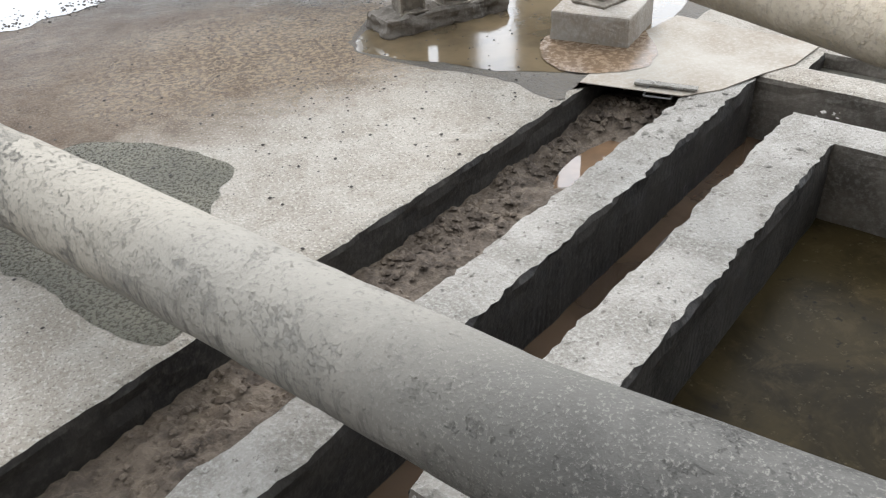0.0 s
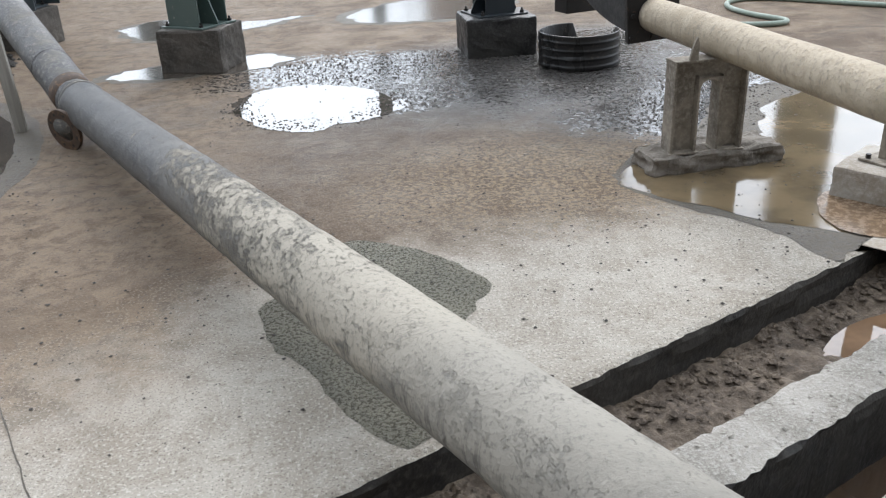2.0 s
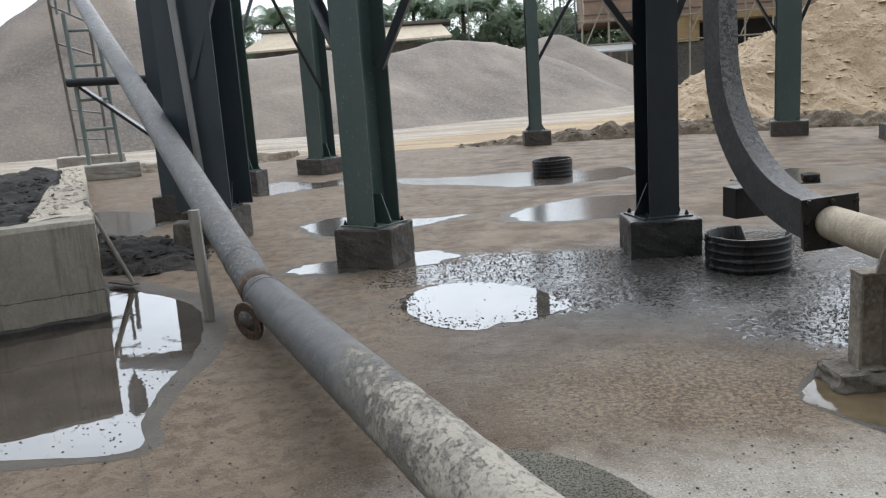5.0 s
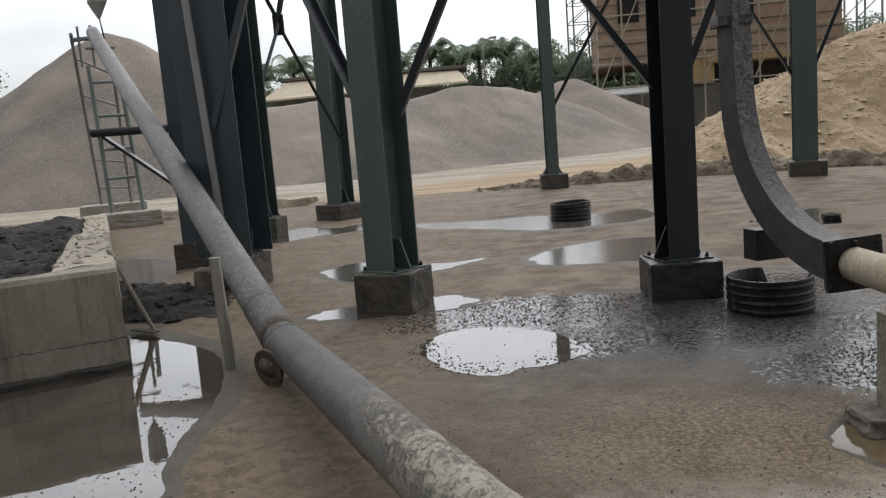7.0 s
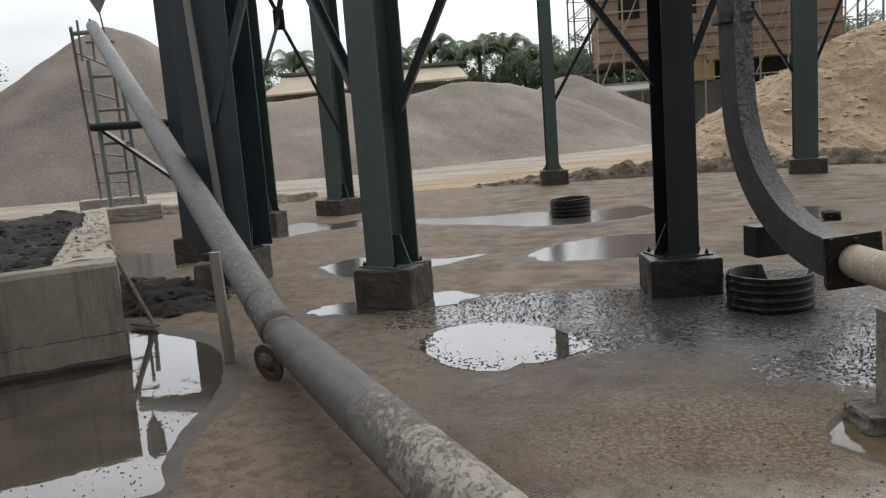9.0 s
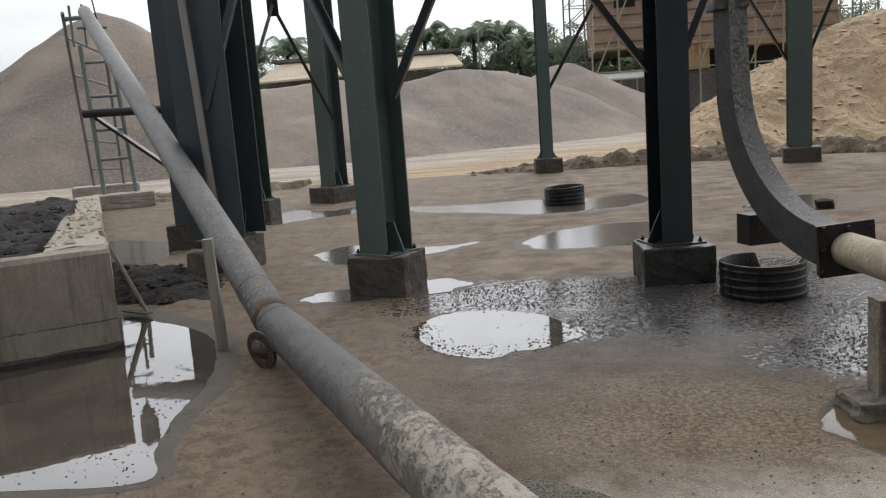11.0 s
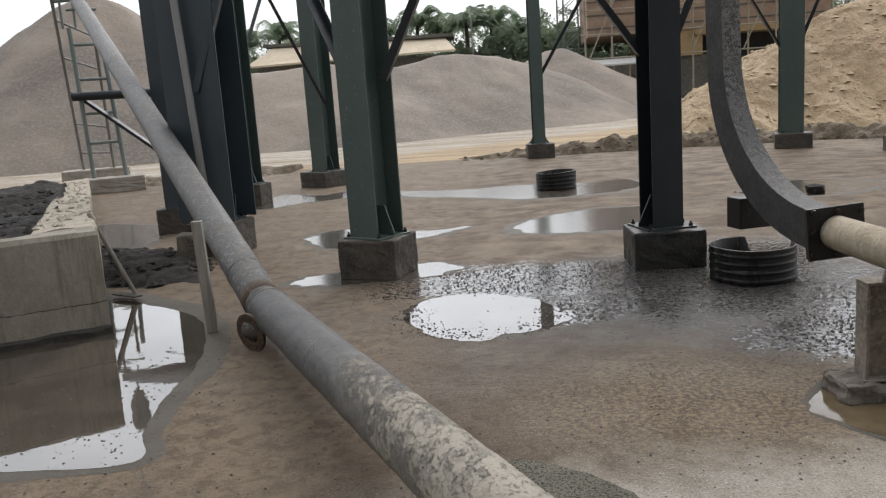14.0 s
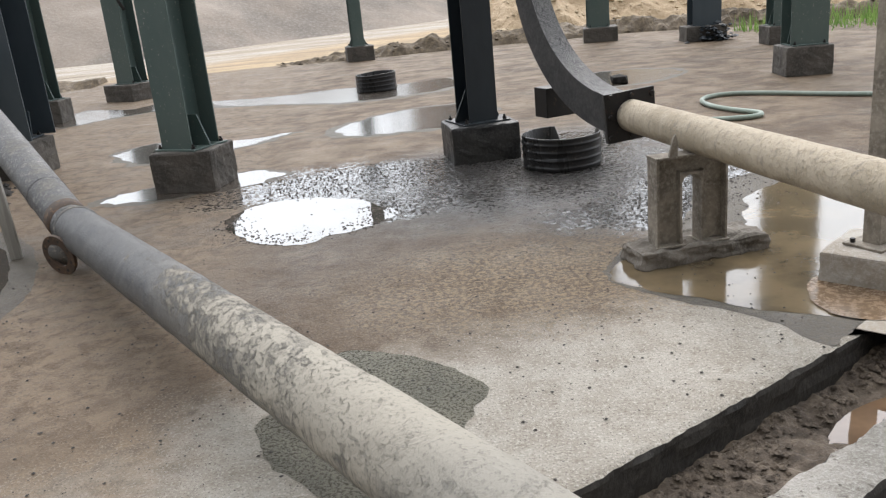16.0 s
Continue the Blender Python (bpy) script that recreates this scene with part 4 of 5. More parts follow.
for p, q in zip(hs, hs[1:]):
    b = rod(p, q, 0.004, 8, b)
part("handle", b, M_GALV, cover, "bent steel rod handle")
lid = thing("loose_strip", "thin broken concrete strip lying on the cover sheet", "concrete strip")
part("strip", box(-0.12, 0.12, -0.018, 0.018, 0.019, 0.03, 0.003, Matrix.Translation(plan(1.60, 0.28, -0.008)) @ Matrix.Rotation(radians(-48), 4, "Z"), rough=0.004, cuts=3), M_BEAM, lid)
for i in range(2):
    tb = solid("timber_plank", box(-0.6, 0.6, -0.06, 0.06, 0, 0.05, 0.006, Matrix.Translation(plan(2.16 + 0.12 * i, 1.2, -0.12)) @ Matrix.Rotation(radians(-62 + 2 * i), 4, "Z"), rough=0.006, cuts=4, seed=i), M_OLDWOOD, "dark wet plank lying in a trench", "plank", "planks in the trench")

# ---- the long diagonal pipe ----
LOW_A, JOINT, TOP = Vector((2.37, -2.79, 0.362)), Vector((-0.736, 2.833, 0.206)), Vector((-7.2, 13.75, 3.8))
NEAR = Vector((1.343, -1.2, 0.318))
MID = Vector((-0.1, 1.6, 0.24))
pipe = thing("discharge_pipe", "long dusty steel pipe crossing the yard, peeling grey crust", "pipe")
way_up = (TOP - JOINT).normalized()
part("lower_pipe", tube(between(LOW_A, NEAR, 20) + between(NEAR, MID, 90)[1:] + between(MID, JOINT, 40)[1:], 0.125, 40, 0.0028), M_LONG, pipe, "pipe length caked with pale dust", smooth=True)
ELBOW = JOINT + (JOINT - MID).normalized() * 0.14 + Vector((-0.01, 0, 0.012))
part("upper_pipe", tube([JOINT + Vector((0, 0, 0.0)), ELBOW] + between(ELBOW + way_up * 0.1, TOP, 60), 0.119, 36, 0.0016), M_PIPE_UP, pipe, "rising grey painted pipe length", smooth=True)
axis_low = (JOINT - MID).normalized()
m, _ = aim(JOINT - axis_low * 0.012, JOINT)
part("weld_ring", lathe([(0.124, 0), (0.132, 0.003), (0.134, 0.010), (0.131, 0.018), (0.122, 0.022)], 40, m), M_PIPE, pipe, smooth=True)
for k, off in enumerate((0.42, -0.02)):
    m, _ = aim(ELBOW + way_up * off, TOP)
    part("weld_seam", lathe([(0.117, 0), (0.1225, 0.003), (0.1225, 0.11 if k else 0.008), (0.117, 0.113 if k else 0.011)], 40, m), M_RUST if k else M_PIPE_UP, pipe, smooth=True)
# short branch with an open flange, hanging beside the joint
BRANCH = JOINT + Vector((0.0, 0.06, -0.01))
b_end = Vector((-0.80, 2.66, 0.115))
part("branch", tube(between(BRANCH, b_end, 3), 0.075, 26), M_PIPE, pipe, "short branch stub", smooth=True)
m, _ = aim(b_end, b_end + Vector((-0.55, -0.8, -0.12)))
fl = part("flange", lathe([(0.068, 0.0), (0.118, 0.0), (0.12, 0.003), (0.12, 0.018), (0.118, 0.021), (0.068, 0.021)], 40, m, True), M_RUST, pipe, "rusty open ring flange")
for k in range(8):
    u = 2 * math.pi * (k + 0.5) / 8
    # flat black disc gives each bolt hole its inner shade
    part("bolt_hole_disc", lathe([(0.0005, 0.0215), (0.009, 0.0215), (0.009, 0.0205)], 10, m @ Matrix.Translation((0.094 * math.cos(u), 0.094 * math.sin(u), 0))), M_IRON, fl)

# ---- cream pipe, square flange and curved duct ----
def cream(y):
    return Vector((2.388 + (2.3 - y) * 0.0667, y, 0.584 + (2.3 - y) * 0.0076))


line = thing("delivery_pipe", "cream dust-covered pipe joined to a curved dark duct", "pipe")
part("pipe", tube(between(cream(-3.5), cream(2.31), 90), 0.087, 34, 0.0018), M_CREAM, line, "cream pipe caked with dust", smooth=True)
back = Vector((-0.325, 0.945, 0.02))
m, _ = aim(cream(2.33), cream(2.23))
fl = part("flange", box(-0.145, 0.145, -0.135, 0.135, -0.012, 0.012, 0.004, m @ Matrix.Rotation(radians(4), 4, "Z")), M_IRON, line, "black square bolted flange")
fl2 = part("flange", box(-0.14, 0.14, -0.13, 0.13, -0.036, -0.014, 0.004, m @ Matrix.Rotation(radians(3), 4, "Z")), M_IRON, line, "black square bolted flange")
for sx, sy in ((-1, -1), (1, -1), (1, 1), (-1, 1), (0, 1), (-1, 0), (1, 0), (0, -1)):
    q = m @ Matrix.Translation((sx * 0.12, sy * 0.11, 0.012))
    b = lathe([(0.0005, 0.016), (0.013, 0.016), (0.014, 0.012), (0.014, 0.0)], 6, q)
    part("bolt", b, M_IRON, fl)
R = 0.93
start = cream(2.33)
bend = [start + back * 0.02] + [start + back * (0.03 + (R * math.sin(u))) + Vector((0, 0, R * (1 - math.cos(u)))) for u in np.linspace(0, math.pi / 2 * 0.97, 26)]
bend += [bend[-1] + Vector((-0.004, 0.01, 0.25)) * i for i in range(1, 22)]
duct = part("duct_elbow", tube(bend, 0, square=(0.155, 0.205)), M_DUCT, line, "curved box duct crusted with black grit")
top_c = bend[30]
part("collar", box(-0.10, 0.10, -0.105, 0.105, -0.03, 0.03, 0.008, Matrix.Translation((top_c.x, top_c.y, 1.92))), M_CLAMP, line, "clamp collar on the duct")
hold = part("bracket", box(-0.12, 0.12, -0.02, 0.12, 0.50, 0.685, 0.006, Matrix.Translation((2.21, 3.06, 0)) @ Matrix.Rotation(radians(18), 4, "Z")), M_IRON, line, "black box bracket under the bend")
# support frame on its footing
footing = solid("concrete_footing", box(2.10, 2.77, 1.50, 1.74, -0.01, 0.085, 0.02, rough=0.022, cuts=12, seed=4, m=Matrix.Translation((2.43, 1.6, 0)) @ Matrix.Rotation(radians(7), 4, "Z") @ Matrix.Translation((-2.43, -1.6, 0))), M_FOOT, "rough dark concrete strip footing in a puddle", "footing")
frame_t = thing("pipe_support", "short dusty steel frame carrying the cream pipe", "pipe support", (2.38, 1.585, 0.085), 3)


def arch(bm, y0, y1, outer, inner, top, crown):
    """An upright arch-shaped plate with a cut-out, rounded at its upper corners."""
    hole = [(-inner, 0.0), (-inner, crown - 0.035), (-inner + 0.012, crown - 0.010), (-inner + 0.035, crown), (inner - 0.035, crown), (inner - 0.012, crown - 0.010), (inner, crown - 0.035), (inner, 0.0)]
    rim = [(-outer, 0.0), (-outer, crown - 0.035), (-outer, crown + 0.02), (-outer, top), (outer, top), (outer, crown + 0.02), (outer, crown - 0.035), (outer, 0.0)]
    b = bmesh.new()
    sets = [[[b.verts.new((x, y, z)) for x, z in line] for line in (hole, rim)] for y in (y0, y1)]
    for k in range(7):
        b.faces.new((sets[0][0][k], sets[0][0][k + 1], sets[0][1][k + 1], sets[0][1][k]))
        b.faces.new((sets[1][0][k], sets[1][1][k], sets[1][1][k + 1], sets[1][0][k + 1]))
        for line in (0, 1):
            b.faces.new((sets[0][line][k], sets[1][line][k], sets[1][line][k + 1], sets[0][line][k + 1]))
    for k in (0, 7):
        b.faces.new((sets[0][0][k], sets[0][1][k], sets[1][1][k], sets[1][0][k]))
    bmesh.ops.recalc_face_normals(b, faces=b.faces[:])
    return join(bm, b)


part("web_plate", arch(None, -0.006, 0.006, 0.165, 0.05, 0.412, 0.335), M_FRAME, frame_t, "arched steel plate")
part("inner_rim", arch(None, -0.045, 0.045, 0.058, 0.048, 0.345, 0.333), M_FRAME, frame_t, "narrow steel rim round the opening")
for sx in (-1, 1):
    part("flange", box(sx * 0.171 - 0.006, sx * 0.171 + 0.006, -0.05, 0.05, 0.004, 0.415, 0.002), M_FRAME, frame_t, "upright side flange")
part("top_flange", box(-0.18, 0.18, -0.052, 0.052, 0.4155, 0.4275, 0.003), M_FRAME, frame_t)
for sx in (-1, 1):
    part("foot_plate", box(sx * 0.11 - 0.075, sx * 0.11 + 0.075, -0.062, 0.062, -0.004, 0.004, 0.001), M_FRAME, frame_t)
b = bmesh.new()
tooth = [(-0.115, 0.427), (-0.072, 0.427), (-0.074, 0.50), (-0.084, 0.53), (-0.096, 0.505)]
lo, hi = ([b.verts.new((x, y, z)) for x, z in tooth] for y in (-0.05, -0.036))
b.faces.new(lo)
b.faces.new(hi[::-1])
for k in range(5):
    b.faces.new((lo[k], hi[k], hi[(k + 1) % 5], lo[(k + 1) % 5]))
bmesh.ops.recalc_face_normals(b, faces=b.faces[:])
part("prong", b, M_FRAME, frame_t, "pointed retaining lug")

pad = solid("concrete_footing", box(-0.19, 0.19, -0.18, 0.18, -0.01, 0.135, 0.012, Matrix.Translation((3.0, 1.06, 0)) @ Matrix.Rotation(radians(38), 4, "Z"), rough=0.006, cuts=7, seed=9), M_PAD, "dusty square concrete footing standing in a puddle", "footing")
stand = thing("steel_post", "tall grey steel angle post on a bolted base plate", "post", (3.0, 1.08, 0.135), 20)
part("base_plate", box(-0.10, 0.10, -0.09, 0.09, 0, 0.012, 0.003), M_FRAME, stand)
part("angle", join(box(-0.04, 0.04, -0.04, -0.032, 0.012, 3.4, 0.002), box(-0.04, -0.032, -0.032, 0.04, 0.012, 3.4, 0.002)), M_FRAME, stand)
for sx in (-0.075, 0.075):
    part("bolt", lathe([(0.0005, 0.03), (0.011, 0.03), (0.011, 0.01)], 6, Matrix.Translation((sx, 0.06, 0))), M_IRON, stand)


# ---- columns ----
def pedestal(x, y, w, d, h, rz, material, label, seed):
    return solid("concrete_pedestal", box(-w / 2, w / 2, -d / 2, d / 2, -0.01, h, 0.018, pose(x, y, 0, 0, 0, rz), rough=0.008, cuts=8, seed=seed), material, label, "pedestal", "column pedestals")


def column(x, y, base, w, d, rz, material, label, height=7.5, plate=0.2, gusset=True):
    """A welded H column on a base plate with gussets and anchor bolts."""
    c = thing("steel_column", label, "column", (x, y, base), rz, "tower columns")
    t = 0.014
    part("flange", box(-w / 2, w / 2, -d / 2, -d / 2 + t, 0.012, height, 0.003), material, c)
    part("flange", box(-w / 2, w / 2, d / 2 - t, d / 2, 0.012, height, 0.003), material, c)
    part("web", box(-0.006, 0.006, -d / 2 + t, d / 2 - t, 0.012, height), material, c)
    part("base_plate", box(-plate, plate, -plate, plate, 0, 0.014, 0.003), material, c)
    if gusset:
        for sx in (-1, 1):
            b = bmesh.new()
            tri = [(0.008 * sx, 0.0), (plate * 0.95 * sx, 0.0), (plate * 0.95 * sx, 0.02), (w / 2 * sx * 0.7, 0.24), (0.008 * sx, 0.24)]
            lo = [b.verts.new((px, -0.006, pz + 0.014)) for px, pz in tri]
            hi = [b.verts.new((px, 0.006, pz + 0.014)) for px, pz in tri]
            b.faces.new(lo)
            b.faces.new(hi[::-1])
            for k in range(5):
                b.faces.new((lo[k], hi[k], hi[(k + 1) % 5], lo[(k + 1) % 5]))
            bmesh.ops.recalc_face_normals(b, faces=b.faces[:])
            part("gusset", b, material, c)
    for sx, sy in ((-1, -1), (1, -1), (1, 1), (-1, 1)):
        b = lathe([(0.0005, 0.05), (0.009, 0.05), (0.009, 0.032), (0.016, 0.032), (0.017, 0.014)], 8, Matrix.Translation((sx * plate * 0.82, sy * plate * 0.82, 0)))
        part("bolt", b, M_IRON, c)
    return c


def brace(col, p, q, w=0.09, d=0.06, material=None):
    """A bracing member welded to a column, given in the yard's plan."""
    inv = col.matrix_basis.inverted()
    p, q = inv @ Vector(p), inv @ Vector(q)
    b = bar(p, q, w, 0.008, None, 0.001)
    m, n = aim(p, q)
    b = box(-w / 2, -w / 2 + 0.008, 0.004, d, 0, n, 0.001, m, b)
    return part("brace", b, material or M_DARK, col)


pedestal(-0.34, 4.68, 0.50, 0.48, 0.315, -16, M_PEDESTAL, "damp brown-black concrete pedestal with chipped edges", 1)
col_a = column(-0.34, 4.69, 0.315, 0.30, 0.32, -33, M_GREEN, "weathered green steel column with chipped paint")
brace(col_a, (-0.16, 4.66, 1.55), (0.62, 4.62, 3.1), 0.10)
brace(col_a, (-0.50, 4.85, 1.60), (-1.35, 5.85, 3.35), 0.10)
pedestal(1.94, 4.53, 0.54, 0.50, 0.285, 2, M_BLACKPED, "near-black concrete pedestal beside a drum", 2)
col_b = column(1.93, 4.55, 0.285, 0.245, 0.26, 14, M_DARK, "near-black steel column with welded gusset")
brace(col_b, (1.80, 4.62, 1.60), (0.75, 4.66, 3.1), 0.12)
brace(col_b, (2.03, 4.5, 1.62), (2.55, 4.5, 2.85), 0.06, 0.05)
pedestal(-2.17, 6.15, 0.52, 0.5, 0.33, -10, M_PEDESTAL, "dark concrete pedestal behind the pipe", 3)
col_c = column(-2.17, 6.15, 0.33, 0.60, 0.46, -10, M_NAVY, "wide dark blue-grey steel column")
brace(col_c, (-2.14, 5.92, 1.60), (-1.5, 5.92, 3.3), 0.08, material=M_NAVY)
b = rod((0.06, -0.30, 0.2), (-0.13, -0.33, 4.4), 0.036, 12)
part("conduit", b, M_GALV, col_c, "light grey conduit strapped to the column")
pedestal(-3.24, 7.85, 0.44, 0.44, 0.3, -8, M_PEDESTAL, "dark concrete pedestal under a column", 4)
col_d = column(-3.17, 7.85, 0.3, 0.42, 0.36, 8, M_NAVY, "dark blue-grey steel column")
pedestal(-3.12, 10.3, 0.5, 0.46, 0.31, -6, M_PEDESTAL, "grey-brown concrete pedestal beside a puddle", 5)
col_e = column(-3.16, 10.3, 0.31, 0.34, 0.32, -28, M_GREEN, "weathered green steel column")
pedestal(-2.43, 12.45, 0.64, 0.6, 0.27, -36, M_PEDESTAL, "square concrete pedestal at the back of the yard", 6)
col_f = column(-2.40, 12.45, 0.27, 0.34, 0.34, -30, M_GREEN, "weathered green steel column with gusset plates")
node = (-2.88, 11.3, 3.27)
brace(col_f, (-2.25, 12.2, 1.42), node, 0.07)
brace(col_f, node, (-3.4, 11.2, 4.5), 0.07)
brace(col_e, (-3.2, 10.5, 1.9), node, 0.07)
brace(col_e, node, (-2.5, 11.2, 4.5), 0.07)
inv = col_f.matrix_basis.inverted()
part("node_plate", box(-0.09, 0.09, -0.006, 0.006, -0.16, 0.16, 0.004, inv @ Matrix.Translation(node)), M_DARK, col_f, "bolted bracing plate")
pedestal(1.52, 15.75, 0.56, 0.54, 0.3, 3, M_PEDESTAL, "concrete pedestal at the edge of the yard", 7)
col_g = column(1.5, 15.75, 0.3, 0.24, 0.24, 8, M_GREEN, "slim green steel column with flared foot")
brace(col_g, (1.62, 15.7, 1.7), (3.0, 15.5, 4.0), 0.08)
pedestal(6.26, 14.35, 0.66, 0.62, 0.28, -16, M_PEDESTAL, "concrete pedestal in front of the rubble heap", 8)
col_h = column(6.22, 14.35, 0.28, 0.42, 0.34, -12, M_GREEN, "weathered green steel column by the rubble heap")
brace(col_h, (6.0, 14.3, 1.85), (4.75, 14.3, 4.0), 0.09)
brace(col_h, (6.42, 14.3, 2.05), (7.25, 14.3, 4.0), 0.09)
pedestal(7.46, 12.3, 0.7, 0.56, 0.26, -10, M_PEDESTAL, "concrete pedestal with rags of black sheet", 10)
col_i = column(7.48, 12.3, 0.26, 0.5, 0.36, -8, M_NAVY, "dark steel column at the yard edge")
pedestal(7.9, 10.5, 0.5, 0.5, 0.28, -10, M_PEDESTAL, "concrete pedestal at the yard edge", 11)
col_j = column(7.9, 10.5, 0.28, 0.34, 0.32, -8, M_GREEN, "green steel column at the yard edge")
pedestal(6.22, 7.05, 0.52, 0.5, 0.33, -12, M_PEDESTAL, "damp concrete pedestal on the open yard", 12)
col_k = column(6.23, 7.05, 0.33, 0.42, 0.32, -10, M_GREEN, "broad weathered green steel column with gusset")
spots = [(7.5 + random.gauss(0, 0.16), 11.95 + random.gauss(0, 0.08), abs(random.gauss(0.08, 0.1)), random.uniform(0.03, 0.08)) for _ in range(60)]
solid("torn_sheet_heap", lumps(spots), M_DARK, "crumpled black sheeting against a pedestal", "rag heap", kind="stuff")


# ---- drums ----
def drum(x, y, h, material, label, tilt, r=0.285, cut=False):
    d = thing("cut_drum", label, "drum", (x, y, 0.002), 0, "cut oil drums")
    prof = [(r - 0.012, 0.0), (r, 0.004), (r + 0.004, 0.012)]
    for k in range(1, 36):
        z = 0.012 + (h - 0.02) * k / 36
        prof.append((r + 0.006 * max(0.0, math.sin(k / 36 * math.pi * 8)) ** 2, z))
    prof += [(r, h - 0.004), (r - 0.004, h), (r - 0.008, h - 0.006), (r - 0.009, 0.02)]
    b = lathe(prof, 56)
    for v in b.verts:
        k = noise.noise(Vector((v.co.x * 3, v.co.y * 3, tilt)))
        v.co.x += 0.02 * k * v.co.z / h
        v.co.y += 0.02 * noise.noise(Vector((v.co.y * 3, v.co.x * 3, tilt + 4))) * v.co.z / h
        v.co.z += 0.012 * k * max(0.0, v.co.z / h - 0.3) + tilt * 0.01 * v.co.x * v.co.z / h
        turn = math.degrees(math.atan2(v.co.y, v.co.x))
        if cut and v.co.z > 0.09:
            edge = min(1.0, max(0.0, (turn - 8) / 14)) * min(1.0, max(0.0, (84 - turn) / 10))
            v.co.z = v.co.z + (0.09 - v.co.z) * edge
        if cut and -125 < turn < -100 and v.co.z < 0.1:
            v.co.x *= 1.04 + 0.03 * (0.1 - v.co.z) / 0.1
            v.co.y *= 1.04 + 0.03 * (0.1 - v.co.z) / 0.1
    part("shell", b, material, d, smooth=True)
    part("bottom", lathe([(0.0005, 0.012), (r - 0.008, 0.012)], 40), material, d)
    return d


near_drum = drum(2.43, 3.88, 0.24, M_DRUM, "black ribbed steel drum cut short, one side torn away", 1.0, 0.285, True)
part("slurry", lathe([(0.0005, 0.05), (0.27, 0.05)], 40), M_GLINT, near_drum, "wet grit filling")
drum(1.46, 9.95, 0.245, M_DRUM, "sooty dark drum section standing in a puddle", 3.0, 0.285)

# ---- tank on the left ----
TU, TV = Vector((-0.83, -0.56, 0)).normalized(), Vector((-0.555, 0.832, 0)).normalized()
CORNER = Vector((-1.96, 3.25, 0))


def slab_wall(p, d, side, length, thick, h0, h1, bevel=0.01, rough=0.008, seed=0):
    """An upright wall from p along d, with its thickness towards side."""
    b = bmesh.new()
    n = max(6, int(length / 0.12))
    rows = []
    for i in range(n + 1):
        q = p + d * (length * i / n)
        h = h0 + (h1 - h0) * i / n
        ring = []
        for off, z in ((0, -0.02), (0, 0.04), (0, h * 0.3), (0, h * 0.6), (0, h - 0.03), (0.02, h), (thick * 0.5, h + 0.004), (thick - 0.02, h), (thick, h - 0.03), (thick, -0.02)):
            a = Vector((i * 0.5, z * 6, off * 5 + seed))
            w = q + side * (off + rough * noise.noise(a)) + Vector((0, 0, z + (rough * 1.5 * noise.noise(a * 2) if z > h - 0.05 else 0)))
            ring.append(b.verts.new(w))
        rows.append(ring)
    for lo, hi in zip(rows, rows[1:]):
        for k in range(len(lo) - 1):
            b.faces.new((lo[k], lo[k + 1], hi[k + 1], hi[k]))
    b.faces.new(rows[0])
    b.faces.new(rows[-1][::-1])
    bmesh.ops.recalc_face_normals(b, faces=b.faces[:])
    return b


solid("tank_wall_front", slab_wall(CORNER, TU, -Vector((TU.y, -TU.x, 0)) if Vector((TU.y, -TU.x, 0)).dot(TV) < 0 else Vector((TU.y, -TU.x, 0)), 5.0, 0.28, 0.69, 0.69, seed=1), M_WALL, "grey rendered concrete tank wall with hairline crack", "tank wall", kind="structure")
SIDE = Vector((-5.45, 10.45, 0)).normalized()
side_in = Vector((-SIDE.y, SIDE.x, 0))
solid("tank_wall_side", slab_wall(CORNER + SIDE * 0.29 + side_in * 0.002, SIDE, side_in, 10.6, 0.42, 0.685, 0.36, rough=0.02, seed=5), M_CRUST, "crumbling pale concrete side wall of the tank", "tank wall", kind="structure")


def heap(x, y):
    p = Vector((x, y, 0))
    d = p - CORNER
    s, w = d.dot(SIDE), d.dot(side_in)
    z = 0.56 + 0.14 * noise.noise(p * 1.1) + 0.09 * noise.noise(p * 3.2) + 0.05 * noise.noise(p * 6) + 0.015 * noise.noise(p * 19)
    return z - 0.02 * max(0, s - 3) if 0.3 < w < 5 and 0.25 < s < 9 else -1


solid("tank_sludge", relief(-9.5, -2.0, 2.4, 11.5, 110, 130, heap), M_DARKMUD, "lumpy black sludge filling the concrete tank", "sludge", kind="stuff", smooth=True)
spots = []
for _ in range(900):
    p = CORNER + SIDE * random.uniform(0.4, 6.5) + side_in * random.uniform(0.45, 3.2)
    z = heap(p.x, p.y)
    if z > 0:
        spots.append((p.x, p.y, z, random.choice((0.015, 0.02, 0.03, 0.05, 0.075))))
solid("sludge_clods", lumps(spots), M_DARKMUD, "black clods lying on the tank sludge", "clods", kind="stuff")
solid("tank_wall_foot", slab_wall(CORNER + Vector((0.03, -0.035, 0)), TU, Vector((-0.555, 0.832, 0)).normalized(), 5.0, 0.1, 0.05, 0.045, rough=0.014, seed=9), M_NEARBLACK, "dark damp foot of the tank wall", "wall foot", kind="structure")
spots = []
for _ in range(170):
    s, w = random.uniform(0.4, 9.5), random.uniform(0.04, 0.4)
    p = CORNER + SIDE * s + side_in * w
    spots.append((p.x, p.y, 0.685 - 0.0306 * (s - 0.3) + 0.01, random.uniform(0.01, 0.035)))
solid("wall_rubble", lumps(spots), M_CRUST, "broken crumbs along the top of the tank wall", "rubble", kind="stuff")

